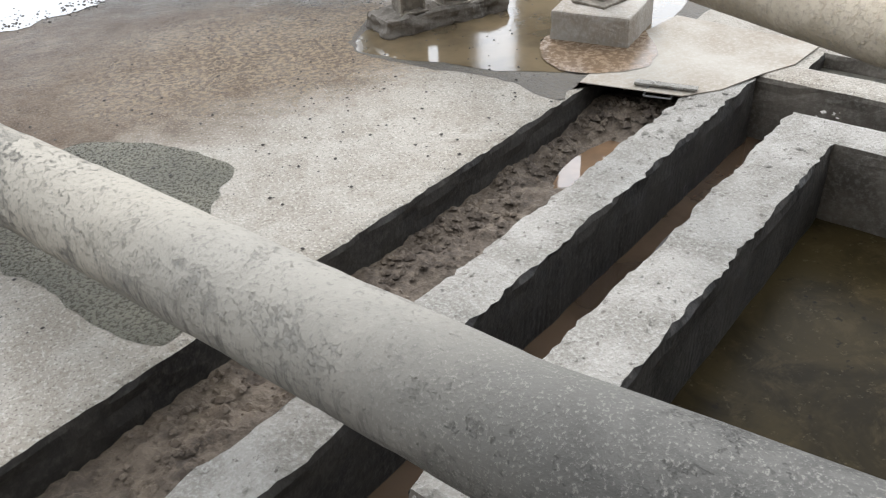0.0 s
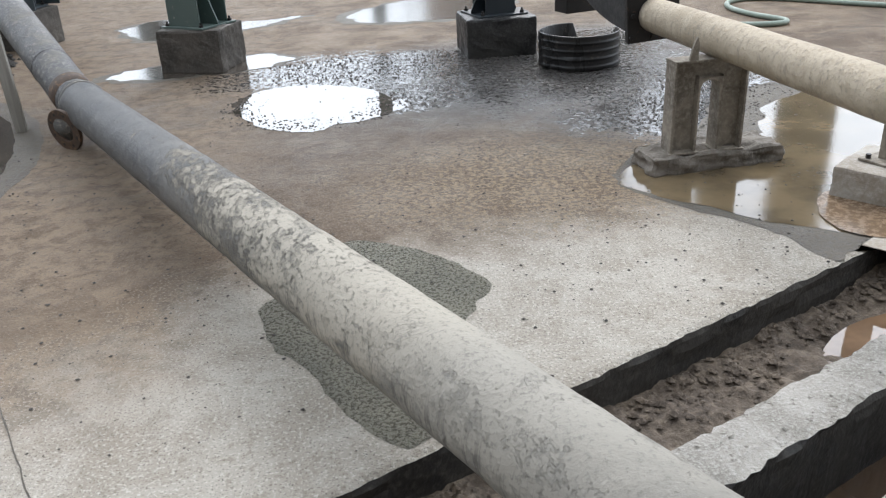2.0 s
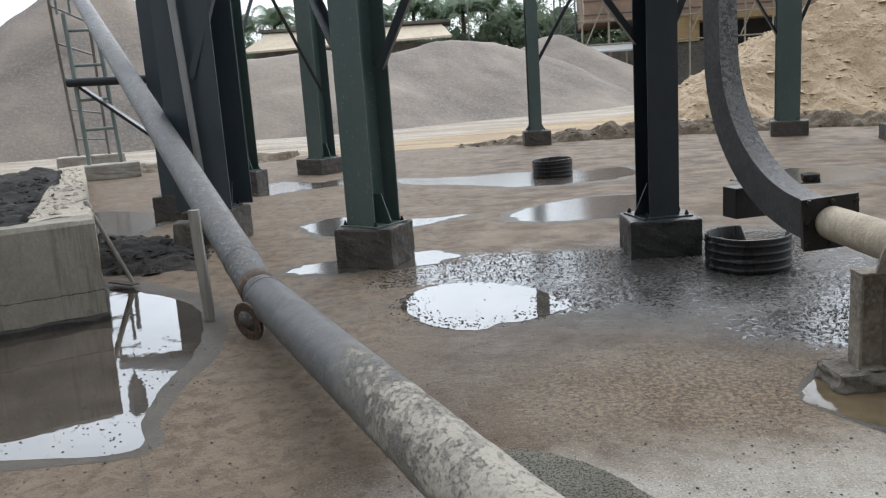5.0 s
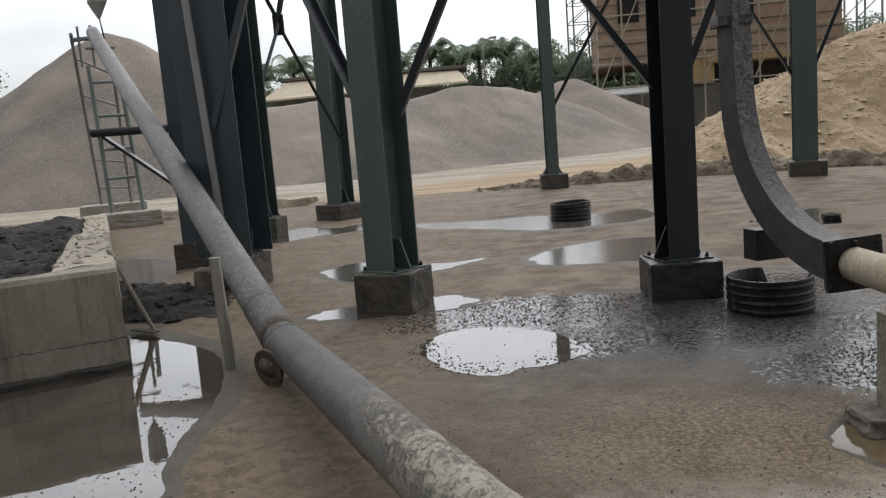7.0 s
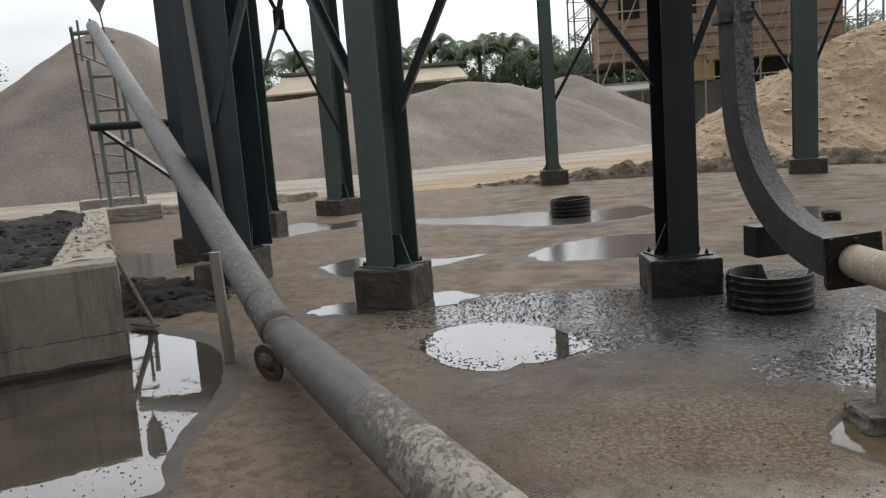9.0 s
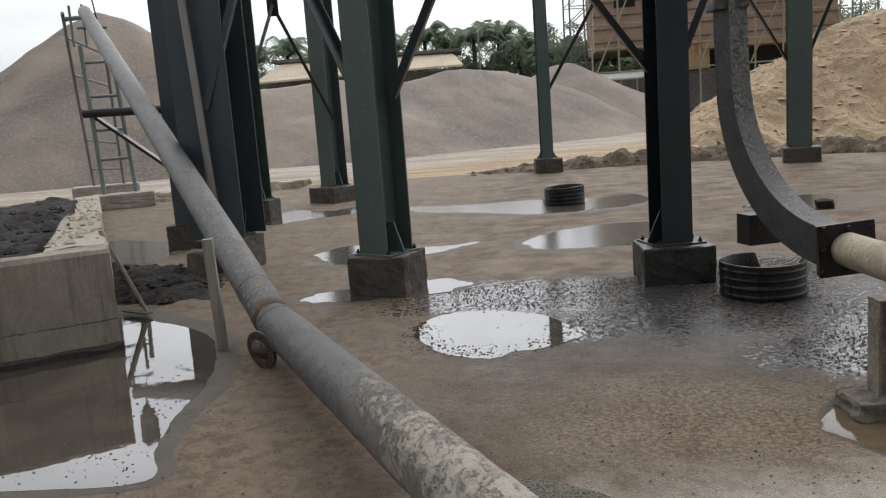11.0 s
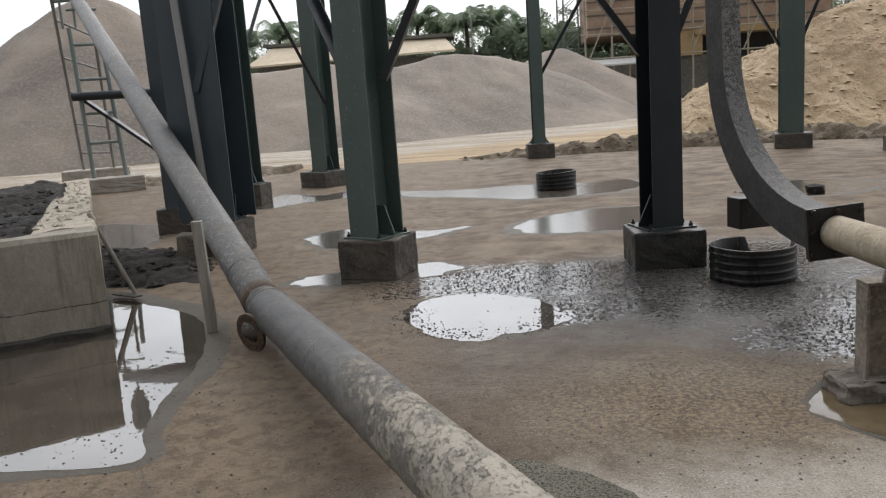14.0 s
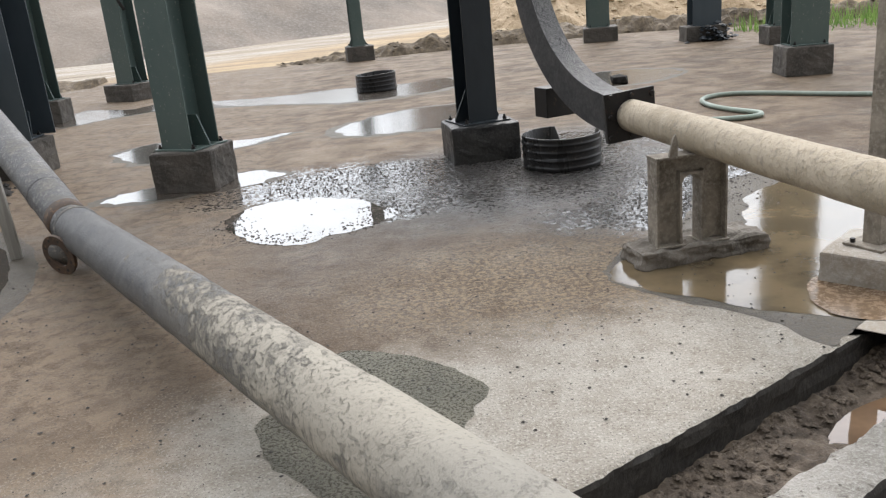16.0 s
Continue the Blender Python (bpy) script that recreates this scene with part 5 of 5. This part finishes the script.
# mud strip and scraper beside the tank
def strip(x, y):
    p = Vector((x, y, 0))
    e = ((x + 2.95) / 1.05) ** 2 + ((y - 5.55 + 0.55 * (x + 2.95)) / 0.75) ** 2
    return 0.15 * (1 - e) + 0.05 * noise.noise(p * 4) + 0.03 * noise.noise(p * 11) if e < 1.25 else -1


solid("mud_strip", relief(-4.4, -1.6, 4.2, 7.2, 80, 80, strip), M_DARKMUD, "low ridge of black mud beside the tank", "mud", kind="stuff", smooth=True)
spots = []
for _ in range(420):
    x, y = random.uniform(-4.2, -1.8), random.uniform(4.4, 7.0)
    z = strip(x, y)
    if z > -0.02:
        spots.append((x, y, z + 0.005, random.choice((0.012, 0.018, 0.025, 0.04, 0.055))))
solid("strip_clods", lumps(spots), M_DARKMUD, "black clods of mud beside the tank wall", "clods", kind="stuff")
scr = thing("mud_scraper", "long-handled mud scraper leaning on the tank wall", "scraper")
part("handle", rod((-2.5, 4.2, 0.70), (-2.22, 4.22, 0.03), 0.017, 10), M_WOOD, scr, "thin wooden handle")
part("second_handle", rod((-2.53, 4.28, 0.66), (-2.27, 4.3, 0.03), 0.012, 8), M_OLDWOOD, scr)
part("blade", bar((-2.42, 4.28, 0.035), (-2.16, 4.13, 0.035), 0.07, 0.012), M_OLDWOOD, scr, "flat blade")
post = thing("timber_post", "upright weathered timber post beside the pipe", "post", (-1.215, 3.12, 0.0), 8)
part("post", box(-0.032, 0.032, -0.026, 0.026, 0, 0.73, 0.004, pose(0, 0, 0, 0, -1.5, 0), rough=0.002, cuts=3), M_WOOD, post)
blk = solid("concrete_stub", box(-0.1, 0.1, -0.12, 0.12, -0.01, 0.28, 0.02, pose(-2.33, 5.7, 0, 0, 0, 12), rough=0.01, cuts=5, seed=3), M_FOOT, "small broken concrete stub on the yard", "concrete stub")

# ---- trestle that carries the pipe's upper end ----
for x, y, w in ((-7.05, 14.05, 1.15), (-9.0, 17.2, 1.5)):
    solid("trestle_base", box(-w / 2, w / 2, -0.3, 0.3, -0.02, 0.29, 0.03, pose(x, y, 0, 0, 0, 24), rough=0.015, cuts=6, seed=w), M_PAD, "pale concrete base block under the trestle", "base block", "trestle base blocks")
tr = thing("pipe_trestle", "tall ladder-like steel trestle holding up the pipe", "trestle")
A0, A1, B0, B1 = Vector((-7.40, 13.93, 0.28)), Vector((-7.46, 13.9, 3.2)), Vector((-6.86, 14.2, 0.28)), Vector((-6.98, 14.15, 3.2))
for p, q in ((A0, A1), (B0, B1)):
    part("rail", rod(p, q, 0.045, 12), M_LATTICE, tr)
for k in range(5):
    u = (0.62 + 0.66 * k) / 2.92 if k else 0.24
    part("rung", rod(A0.lerp(A1, u), B0.lerp(B1, u), 0.032, 10), M_LATTICE, tr)
C0, C1, D0, D1 = Vector((-9.25, 17.1, 0.28)), Vector((-7.75, 13.95, 3.85)), Vector((-8.6, 17.3, 0.28)), Vector((-7.15, 14.25, 3.45))
for p, q in ((C0, C1), (D0, D1)):
    part("rail", rod(p, q, 0.035, 10), M_GALV, tr)
for k in range(5):
    u = 0.12 + 0.19 * k
    part("rung", rod(C0.lerp(C1, u), D0.lerp(D1, u), 0.022, 8), M_GALV, tr)
part("top_beam", rod((-7.74, 14.0, 3.735), (-7.25, 14.0, 3.74), 0.045, 10), M_LATTICE, tr)
for x in (-7.62, -7.36):
    part("upright", rod((x, 13.98, 3.2), (x, 13.98, 3.98), 0.025, 8), M_LATTICE, tr)
part("side_beam", rod((-7.55, 13.85, 1.9), (-5.0, 13.9, 1.86), 0.085, 14), M_DARK, tr, "dark horizontal tie pipe")
part("strut", bar((-7.42, 14.0, 1.84), (-5.85, 13.95, 0.62), 0.16, 0.06), M_DARK, tr, "dark diagonal strut")
part("strut", bar((-5.4, 13.9, 0.0), (-5.4, 13.9, 1.9), 0.12, 0.1), M_DARK, tr)
fu = thing("spout", "grey sheet-metal spout on a thin rod above the trestle", "spout")
part("cone", lathe([(0.02, 0.0), (0.2, 0.32), (0.2, 0.9), (0.19, 0.9), (0.19, 0.32), (0.01, 0.01)], 4, Matrix.Translation((-7.08, 13.85, 4.05))), M_GALV, fu)
part("rod", rod((-7.02, 13.85, 3.6), (-7.08, 13.85, 4.1), 0.014, 8), M_DARK, fu)

wire = thing("tie_wire", "thin steel wire tying the rising pipe to a column", "wire")
part("strand", tube([(-3.47, 7.4, 1.40), (-2.9, 6.9, 1.33), (-2.5, 6.4, 1.34), (-2.24, 5.86, 1.43)], 0.006, 6), M_IRON, wire)

# ---- hose and a stray lump on the yard ----
curve = bpy.data.curves.new("hose", "CURVE")
curve.dimensions, curve.bevel_depth, curve.bevel_resolution = "3D", 0.023, 4
hp = [(7.6, 3.6), (6.3, 4.7), (5.65, 5.2), (5.2, 5.8), (4.85, 6.12), (4.5, 6.02), (4.33, 5.62), (4.40, 5.12), (4.55, 4.88), (4.47, 4.70), (4.2, 4.72), (3.8, 4.9)]
sp = curve.splines.new("NURBS")
sp.points.add(len(hp) - 1)
sp.use_endpoint_u, sp.order_u = True, 4
for q, (x, y) in zip(sp.points, hp):
    q.co = (x, y, 0.023, 1)
curve.materials.append(M_HOSE)
tagged(new("hose", curve), "pale green hose lying in a loop on the yard", "hose")
solid("stone", lump(None, (4.32, 7.9, 0.05), 0.12, 4), M_DARKMUD, "dark lump of stone lying on the yard", "stone")


# ---- stockpiles ----
def ridge_pile(ridge, slope, grain, seed):
    def f(x, y):
        best = -9
        for (ax, ay, az), (bx, by, bz) in zip(ridge, ridge[1:]):
            dx, dy = bx - ax, by - ay
            u = max(0.0, min(1.0, ((x - ax) * dx + (y - ay) * dy) / (dx * dx + dy * dy)))
            h = az + (bz - az) * u - slope * math.sqrt((x - ax - u * dx) ** 2 + (y - ay - u * dy) ** 2 + 0.12)
            best = max(best, h)
        p = Vector((x * 0.35, y * 0.35, seed))
        return best + grain * (noise.noise(p) + 0.5 * noise.noise(p * 2.3) + 0.3 * noise.noise(p * 5.1))
    return f


solid("stockpile", relief(-32, -2.5, 14, 44, 130, 130, ridge_pile([(-24, 29.8, -0.3), (-19.7, 29.6, 3.15), (-17, 29.5, 5.35), (-15.6, 29.5, 6.2), (-14.7, 29.5, 6.45), (-13.8, 29.6, 6.1), (-12.5, 30.5, 5.2), (-11.4, 32, 4.1)], 0.79, 0.16, 1)), M_GRAVEL, "tall conical stockpile of grey gravel", "stockpile", "stockpiles", smooth=True)
solid("stockpile", relief(-20, 12, 20, 50, 140, 130, ridge_pile([(-13, 30, 2.6), (-9.4, 31, 2.95), (-6.1, 31.5, 3.15), (-4.1, 33, 2.9), (-1.8, 35, 3.3), (0.65, 37, 3.3), (2.3, 39, 2.8)], 0.47, 0.14, 5)), M_GRAVEL, "long low stockpile of grey gravel", "stockpile", "stockpiles", smooth=True)
solid("stockpile", relief(-6, 14, 34, 52, 90, 90, ridge_pile([(3.4, 43, 3.6), (4.0, 42.4, 3.65), (5.0, 43, 3.2)], 0.52, 0.1, 8)), M_GRAVEL, "pointed stockpile of darker grey gravel", "stockpile", "stockpiles", smooth=True)


def rubble(x, y):
    base = ridge_pile([(4.6, 17.0, 0.5), (6.2, 19.0, 1.4), (8.5, 21.5, 2.5), (11.5, 23.5, 3.7), (17, 26, 4.3), (26, 28, 4.5)], 0.62, 0.22, 12)(x, y)
    p = Vector((x, y, 0))
    return base + 0.18 * noise.noise(p * 0.9) + 0.11 * noise.noise(p * 2.1) + 0.06 * noise.noise(p * 5.3)


solid("earth_heap", relief(2, 23, 14, 31, 220, 190, rubble), M_TAN, "big heap of tan earth and broken rubble", "earth heap", "stockpiles")
spots = []
for _ in range(2600):
    x, y = random.uniform(4, 17), random.uniform(15, 24)
    z = rubble(x, y)
    if z > 0.15:
        r = random.choice((0.03, 0.03, 0.04, 0.04, 0.05, 0.06, 0.08, 0.12 if random.random() < 0.4 else 0.05))
        spots.append((x, y, z - 0.1 * r, r))
solid("rubble_stones", lumps(spots), M_TANSTONE, "pale stones strewn over the rubble heap", "stones", kind="stuff")


def berm(x, y):
    p = Vector((x, y, 0))
    mid = 16.5 + 0.25 * noise.noise(Vector((x * 0.5, 0, 3))) - 0.12 * max(0, x - 4) - 0.5 * max(0, x - 7.5)
    e = abs(y - mid) / (0.55 + 0.3 * noise.noise(Vector((x * 0.8, 5, 0))))
    rise = min(1.0, max(0.0, (x + 0.4) / 3.5))
    return 0.27 * rise * (1 - e * e) + (0.03 + 0.13 * rise) * noise.noise(p * 2.4) + 0.08 * noise.noise(p * 6) - 0.04 * (1 - rise) if e < 1.3 and x > -0.4 else -1


solid("mud_berm", relief(-0.5, 12.5, 11.5, 18, 230, 120, berm), M_BERM, "churned ridge of brown mud along the yard edge", "mud", kind="stuff")


spots = []
for _ in range(450):
    x, y = random.uniform(-0.3, 11.5), random.uniform(13, 17.4)
    z = berm(x, y)
    if z > -0.02:
        spots.append((x, y, z + 0.02, random.choice((0.03, 0.03, 0.04, 0.06, 0.08))))
solid("berm_clods", lumps(spots), M_BERM, "clods of brown mud along the yard edge", "clods", kind="stuff")


def berm_left(x, y):
    p = Vector((x, y, 0))
    e = abs(y - 15.3 - 0.35 * (x + 7)) / 0.7
    return 0.12 * (1 - e * e) + 0.1 * noise.noise(p * 2.4) + 0.06 * noise.noise(p * 6) if e < 1.3 and -12 < x < -3.9 else -1


solid("mud_berm", relief(-12, -3.8, 12, 18, 120, 90, berm_left), M_BERM, "low ridge of dark mud near the trestle", "mud", kind="stuff")

# grass at the yard's far right
verts, faces = [], []
for _ in range(2600):
    x, y = random.uniform(8.6, 14), random.uniform(9.5, 13.5)
    if y > 12.2 - 0.35 * (x - 9) + random.uniform(-0.6, 0.6):
        a, h, k = random.uniform(0, 6.3), random.uniform(0.12, 0.42), len(verts)
        c, s = math.cos(a) * 0.012, math.sin(a) * 0.012
        verts += [(x - c, y - s, 0), (x + c, y + s, 0), (x + 9 * s + random.uniform(-0.08, 0.08), y - 6 * c, h)]
        faces.append((k, k + 1, k + 2))
me = bpy.data.meshes.new("grass")
me.from_pydata(verts, [], faces)
me.materials.append(M_GRASS)
tagged(new("grass", me), "fresh green grass at the edge of the yard", "grass", kind="stuff")

# ---- distance ----
house = thing("house", "low house with a wide cream sheet roof", "house", (-9.4, 62, 0), 2)
part("wall", box(-8.2, 6.2, 0, 7, 0, 4.6, 0.02), M_HOUSE, house)
b = bmesh.new()
roof_pts = [(-8.9, -1.2, 4.55), (7.0, -1.2, 4.75), (6.2, 1.2, 5.75), (-7.2, 1.2, 5.95)]
lo = [b.verts.new(p) for p in roof_pts]
b.faces.new(lo)
ex = bmesh.ops.extrude_face_region(b, geom=b.faces[:])
bmesh.ops.translate(b, vec=(0, 0, 0.14), verts=[v for v in ex["geom"] if isinstance(v, bmesh.types.BMVert)])
bmesh.ops.recalc_face_normals(b, faces=b.faces[:])
part("roof", b, M_ROOF, house, "cream sheet roof slope")
part("ridge_roof", box(-8.0, 6.8, 1.0, 5.5, 6.05, 6.3, 0.03, pose(0, 0, 0, 0, 0.6, 0)), M_HOUSE, house, "dark raised ridge roof")
part("clerestory", box(-7.0, 6.2, 1.3, 5.2, 5.6, 6.1), M_HOUSE, house)
part("gable", box(-9.2, -8.2, -0.6, 6.5, 0, 3.9, 0.02), M_HOUSE, house)
for k in range(5):
    part("window", box(-7 + 2.6 * k, -5.8 + 2.6 * k, -0.05, 0.05, 2.6, 3.8), M_IRON, house)

lamp = thing("street_lamp", "slender street lamp with a curved arm", "street lamp", (-1.15, 63, 0))
part("pole", rod((0, 0, 0), (0, 0, 7.3), 0.09, 10, None, 0.05), M_GALV, lamp)
part("arm", tube([(0, 0, 7.2), (0.05, 0, 7.6), (0.3, 0, 7.95), (0.65, 0, 8.05)], 0.045, 8), M_GALV, lamp)
part("lamp_head", box(0.55, 1.1, -0.14, 0.14, 7.98, 8.14, 0.03), M_GALV, lamp)

bld = thing("building", "half-built brown block building behind scaffolding", "building", (7.4, 61, 0), -3)
part("wall", box(0, 17, 0, 12, 5.0, 17, 0.03), M_BRICK, bld, "brown block upper wall")
part("base_wall", box(0.3, 9.5, 0.3, 11, 0, 3.2, 0.03), M_HOUSE, bld, "grey concrete base")
part("band", box(4.2, 8.2, 0.1, 11, 3.2, 5.0, 0.03), M_OCHRE, bld, "ochre rendered band")
# near-black block paints the shade inside the open bay
part("band", box(8.2, 17, 2.5, 11.5, 0, 5.0, 0.03), M_IRON, bld, "near-black block, shade of an open bay")
part("slab", box(7.6, 17.1, -0.2, 3, 4.6, 5.0, 0.03), M_OCHRE, bld, "floor slab edge")
for k in range(4):
    for j in range(2):
        part("window", box(1.5 + 4 * k, 3 + 4 * k, -0.06, 0.1, 8 + 4 * j, 10 + 4 * j), M_IRON, bld)
for k in range(12):
    part("course", box(-0.04, 17.04, -0.05, 0.02, 5.5 + k * 0.95, 5.6 + k * 0.95), M_HOUSE, bld)
aw = thing("awning", "pale sheet awning below the scaffolding", "awning", (7.2, 60, 0), -3)
b = box(-0.6, 4.2, -1.6, 0.9, 3.1, 3.22, 0.01, pose(0, 0, 0, 0, 0, 0) @ Matrix.Rotation(radians(10), 4, "X"))
part("sheet", b, M_PALE, aw)
for k in range(5):
    part("prop", rod((-0.4 + 1.1 * k, -1.2, 0), (-0.4 + 1.1 * k, -1.2, 2.9), 0.07, 8), M_BAMBOO, aw)
sc = thing("scaffold", "pole scaffolding in front of the building", "scaffold", (7.4, 60.2, 0), -3)
for k in range(10):
    x = -0.3 + 1.9 * k
    part("standard", rod((x, 0, 0), (x + 0.1, 0, 16.5), 0.07, 8), M_BAMBOO, sc)
for k in range(8):
    part("ledger", rod((-0.6, -0.08, 3.4 + 1.7 * k), (17.3, -0.08, 3.3 + 1.7 * k), 0.055, 8), M_BAMBOO, sc)
for k in range(5):
    part("brace", rod((3.6 * k, -0.15, 3.4), (3.6 * k + 3, -0.15, 10), 0.05, 8), M_BAMBOO, sc)


def lattice(x, y, w, h, label):
    t = thing("lattice_tower", label, "lattice tower", (x, y, 0), 12, "lattice towers")
    for sx in (-w / 2, w / 2):
        for sy in (-w / 2, w / 2):
            part("leg", rod((sx, sy, 0), (sx * 0.9, sy * 0.9, h), 0.075, 8), M_LATTICE, t)
    n = int(h / (w * 0.8))
    for k in range(n):
        z0, z1 = h * k / n, h * (k + 1) / n
        for sy in (-w / 2, w / 2):
            part("cross_member", rod((-w / 2, sy, z0), (w / 2, sy, z1), 0.04, 6), M_LATTICE, t)
            part("rung", rod((-w / 2, sy, z1), (w / 2, sy, z1), 0.04, 6), M_LATTICE, t)


lattice(7.0, 70, 1.9, 17, "slim grey-green lattice tower beyond the piles")
lattice(25.6, 60, 2.0, 15, "grey-green lattice tower behind the rubble heap")


def leaf_tree(x, y, h, spread, seed, label="leafy green tree behind the stockpiles"):
    rnd = random.Random(seed)
    t = thing("tree", label, "tree", (x, y, 0), 0, "trees in the distance")
    b = rod((0, 0, 0), (0.2, 0, h * 0.6), 0.22, 8, None, 0.1)
    for k in range(5):
        a = k * 1.3 + seed
        b = rod((0.1, 0, h * (0.35 + 0.05 * k)), (spread * 0.55 * math.cos(a), spread * 0.55 * math.sin(a), h * (0.6 + 0.06 * k)), 0.09, 6, b, 0.03)
    part("trunk", b, M_BARK, t)
    verts, faces = [], []
    clumps = [(rnd.gauss(0, spread * 0.42), rnd.gauss(0, spread * 0.42), h * rnd.uniform(0.45, 0.97), rnd.uniform(0.5, 1.15)) for _ in range(26)]
    for cx, cy, cz, cr in clumps:
        for _ in range(130):
            p = Vector((rnd.gauss(0, 1), rnd.gauss(0, 1), rnd.gauss(0, 0.8))).normalized() * cr * rnd.uniform(0.5, 1.1) + Vector((cx, cy, cz))
            u, v = Vector((rnd.gauss(0, 1), rnd.gauss(0, 1), rnd.gauss(0, 1))).normalized(), Vector((rnd.gauss(0, 1), rnd.gauss(0, 1), rnd.gauss(0, 1))).normalized()
            s, k = rnd.uniform(0.07, 0.17), len(verts)
            verts += [tuple(p + u * s), tuple(p + v * s * 0.6), tuple(p - u * s), tuple(p - v * s * 0.6)]
            faces.append((k, k + 1, k + 2, k + 3))
    me = bpy.data.meshes.new("crown")
    me.from_pydata(verts, [], faces)
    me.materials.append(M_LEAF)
    new("crown", me).parent = t


def palm(x, y, h, seed):
    rnd = random.Random(seed)
    t = thing("palm_tree", "palm tree with drooping fronds behind the stockpiles", "palm tree", (x, y, 0), 0, "palms in the distance")
    part("trunk", rod((0, 0, 0), (0, 0, h), 0.24, 10, None, 0.17), M_BARK, t)
    for k in range(22):
        a, lift, reach = 2.4 * k + rnd.uniform(-0.3, 0.3), rnd.uniform(0.5, 2.2), rnd.uniform(2.2, 3.4)
        verts, faces = [], []
        spine = []
        for i in range(31):
            u = i / 30
            spine.append(Vector((math.cos(a) * reach * u, math.sin(a) * reach * u, h + lift * math.sin(u * 2.4) - 1.3 * u * u)))
        verts = [tuple(p) for p in spine]
        side = Vector((-math.sin(a), math.cos(a), 0))
        for i in range(30):
            ln = (0.75 * math.sin(math.pi * min(1, i / 30 + 0.12)) + 0.1) * rnd.uniform(0.7, 1.15)
            for sg in (-1, 1):
                tip = spine[i] + side * sg * ln + Vector((math.cos(a) * 0.3, math.sin(a) * 0.3, -0.5 * ln))
                faces.append((i, i + 1, len(verts)))
                verts.append(tuple(tip))
        me = bpy.data.meshes.new("frond")
        me.from_pydata(verts, [], faces)
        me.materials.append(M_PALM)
        new("frond", me).parent = t


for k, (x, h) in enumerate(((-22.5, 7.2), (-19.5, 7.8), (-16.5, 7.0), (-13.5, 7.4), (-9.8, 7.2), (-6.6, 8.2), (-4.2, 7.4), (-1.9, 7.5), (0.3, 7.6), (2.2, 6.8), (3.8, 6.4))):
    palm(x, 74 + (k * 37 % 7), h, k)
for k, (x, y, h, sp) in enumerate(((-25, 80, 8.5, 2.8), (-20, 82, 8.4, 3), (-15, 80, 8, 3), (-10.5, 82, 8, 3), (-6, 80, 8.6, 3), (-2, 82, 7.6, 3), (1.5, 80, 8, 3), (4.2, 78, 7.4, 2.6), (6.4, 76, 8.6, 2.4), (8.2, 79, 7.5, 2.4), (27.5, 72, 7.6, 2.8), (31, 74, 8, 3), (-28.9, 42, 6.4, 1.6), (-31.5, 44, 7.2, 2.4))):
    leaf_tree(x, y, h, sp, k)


def far_woods(x, y):
    return 6.3 + 1.5 * noise.noise(Vector((x * 0.12, 0, 0))) + 1.3 * noise.noise(Vector((x * 0.5, y, 0)))


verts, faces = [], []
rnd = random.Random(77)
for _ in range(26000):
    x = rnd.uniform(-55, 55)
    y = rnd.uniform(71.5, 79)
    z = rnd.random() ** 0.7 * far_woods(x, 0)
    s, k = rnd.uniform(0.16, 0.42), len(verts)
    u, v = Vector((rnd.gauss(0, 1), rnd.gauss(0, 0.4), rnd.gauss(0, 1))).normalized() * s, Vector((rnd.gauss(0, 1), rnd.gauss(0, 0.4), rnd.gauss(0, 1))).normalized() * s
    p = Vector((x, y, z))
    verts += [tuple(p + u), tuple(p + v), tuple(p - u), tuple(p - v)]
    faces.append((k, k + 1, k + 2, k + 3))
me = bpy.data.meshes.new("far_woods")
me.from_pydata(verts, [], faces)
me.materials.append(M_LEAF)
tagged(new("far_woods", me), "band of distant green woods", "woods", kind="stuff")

# ---- unseen wall added behind the camera, dims light from that side ----
solid("shade_wall_south", box(-12, 14, -6.2, -6.0, 0, 6.5), M_SHADEWALL, "unseen plain wall added behind the camera to shade the yard", "wall", kind="structure")
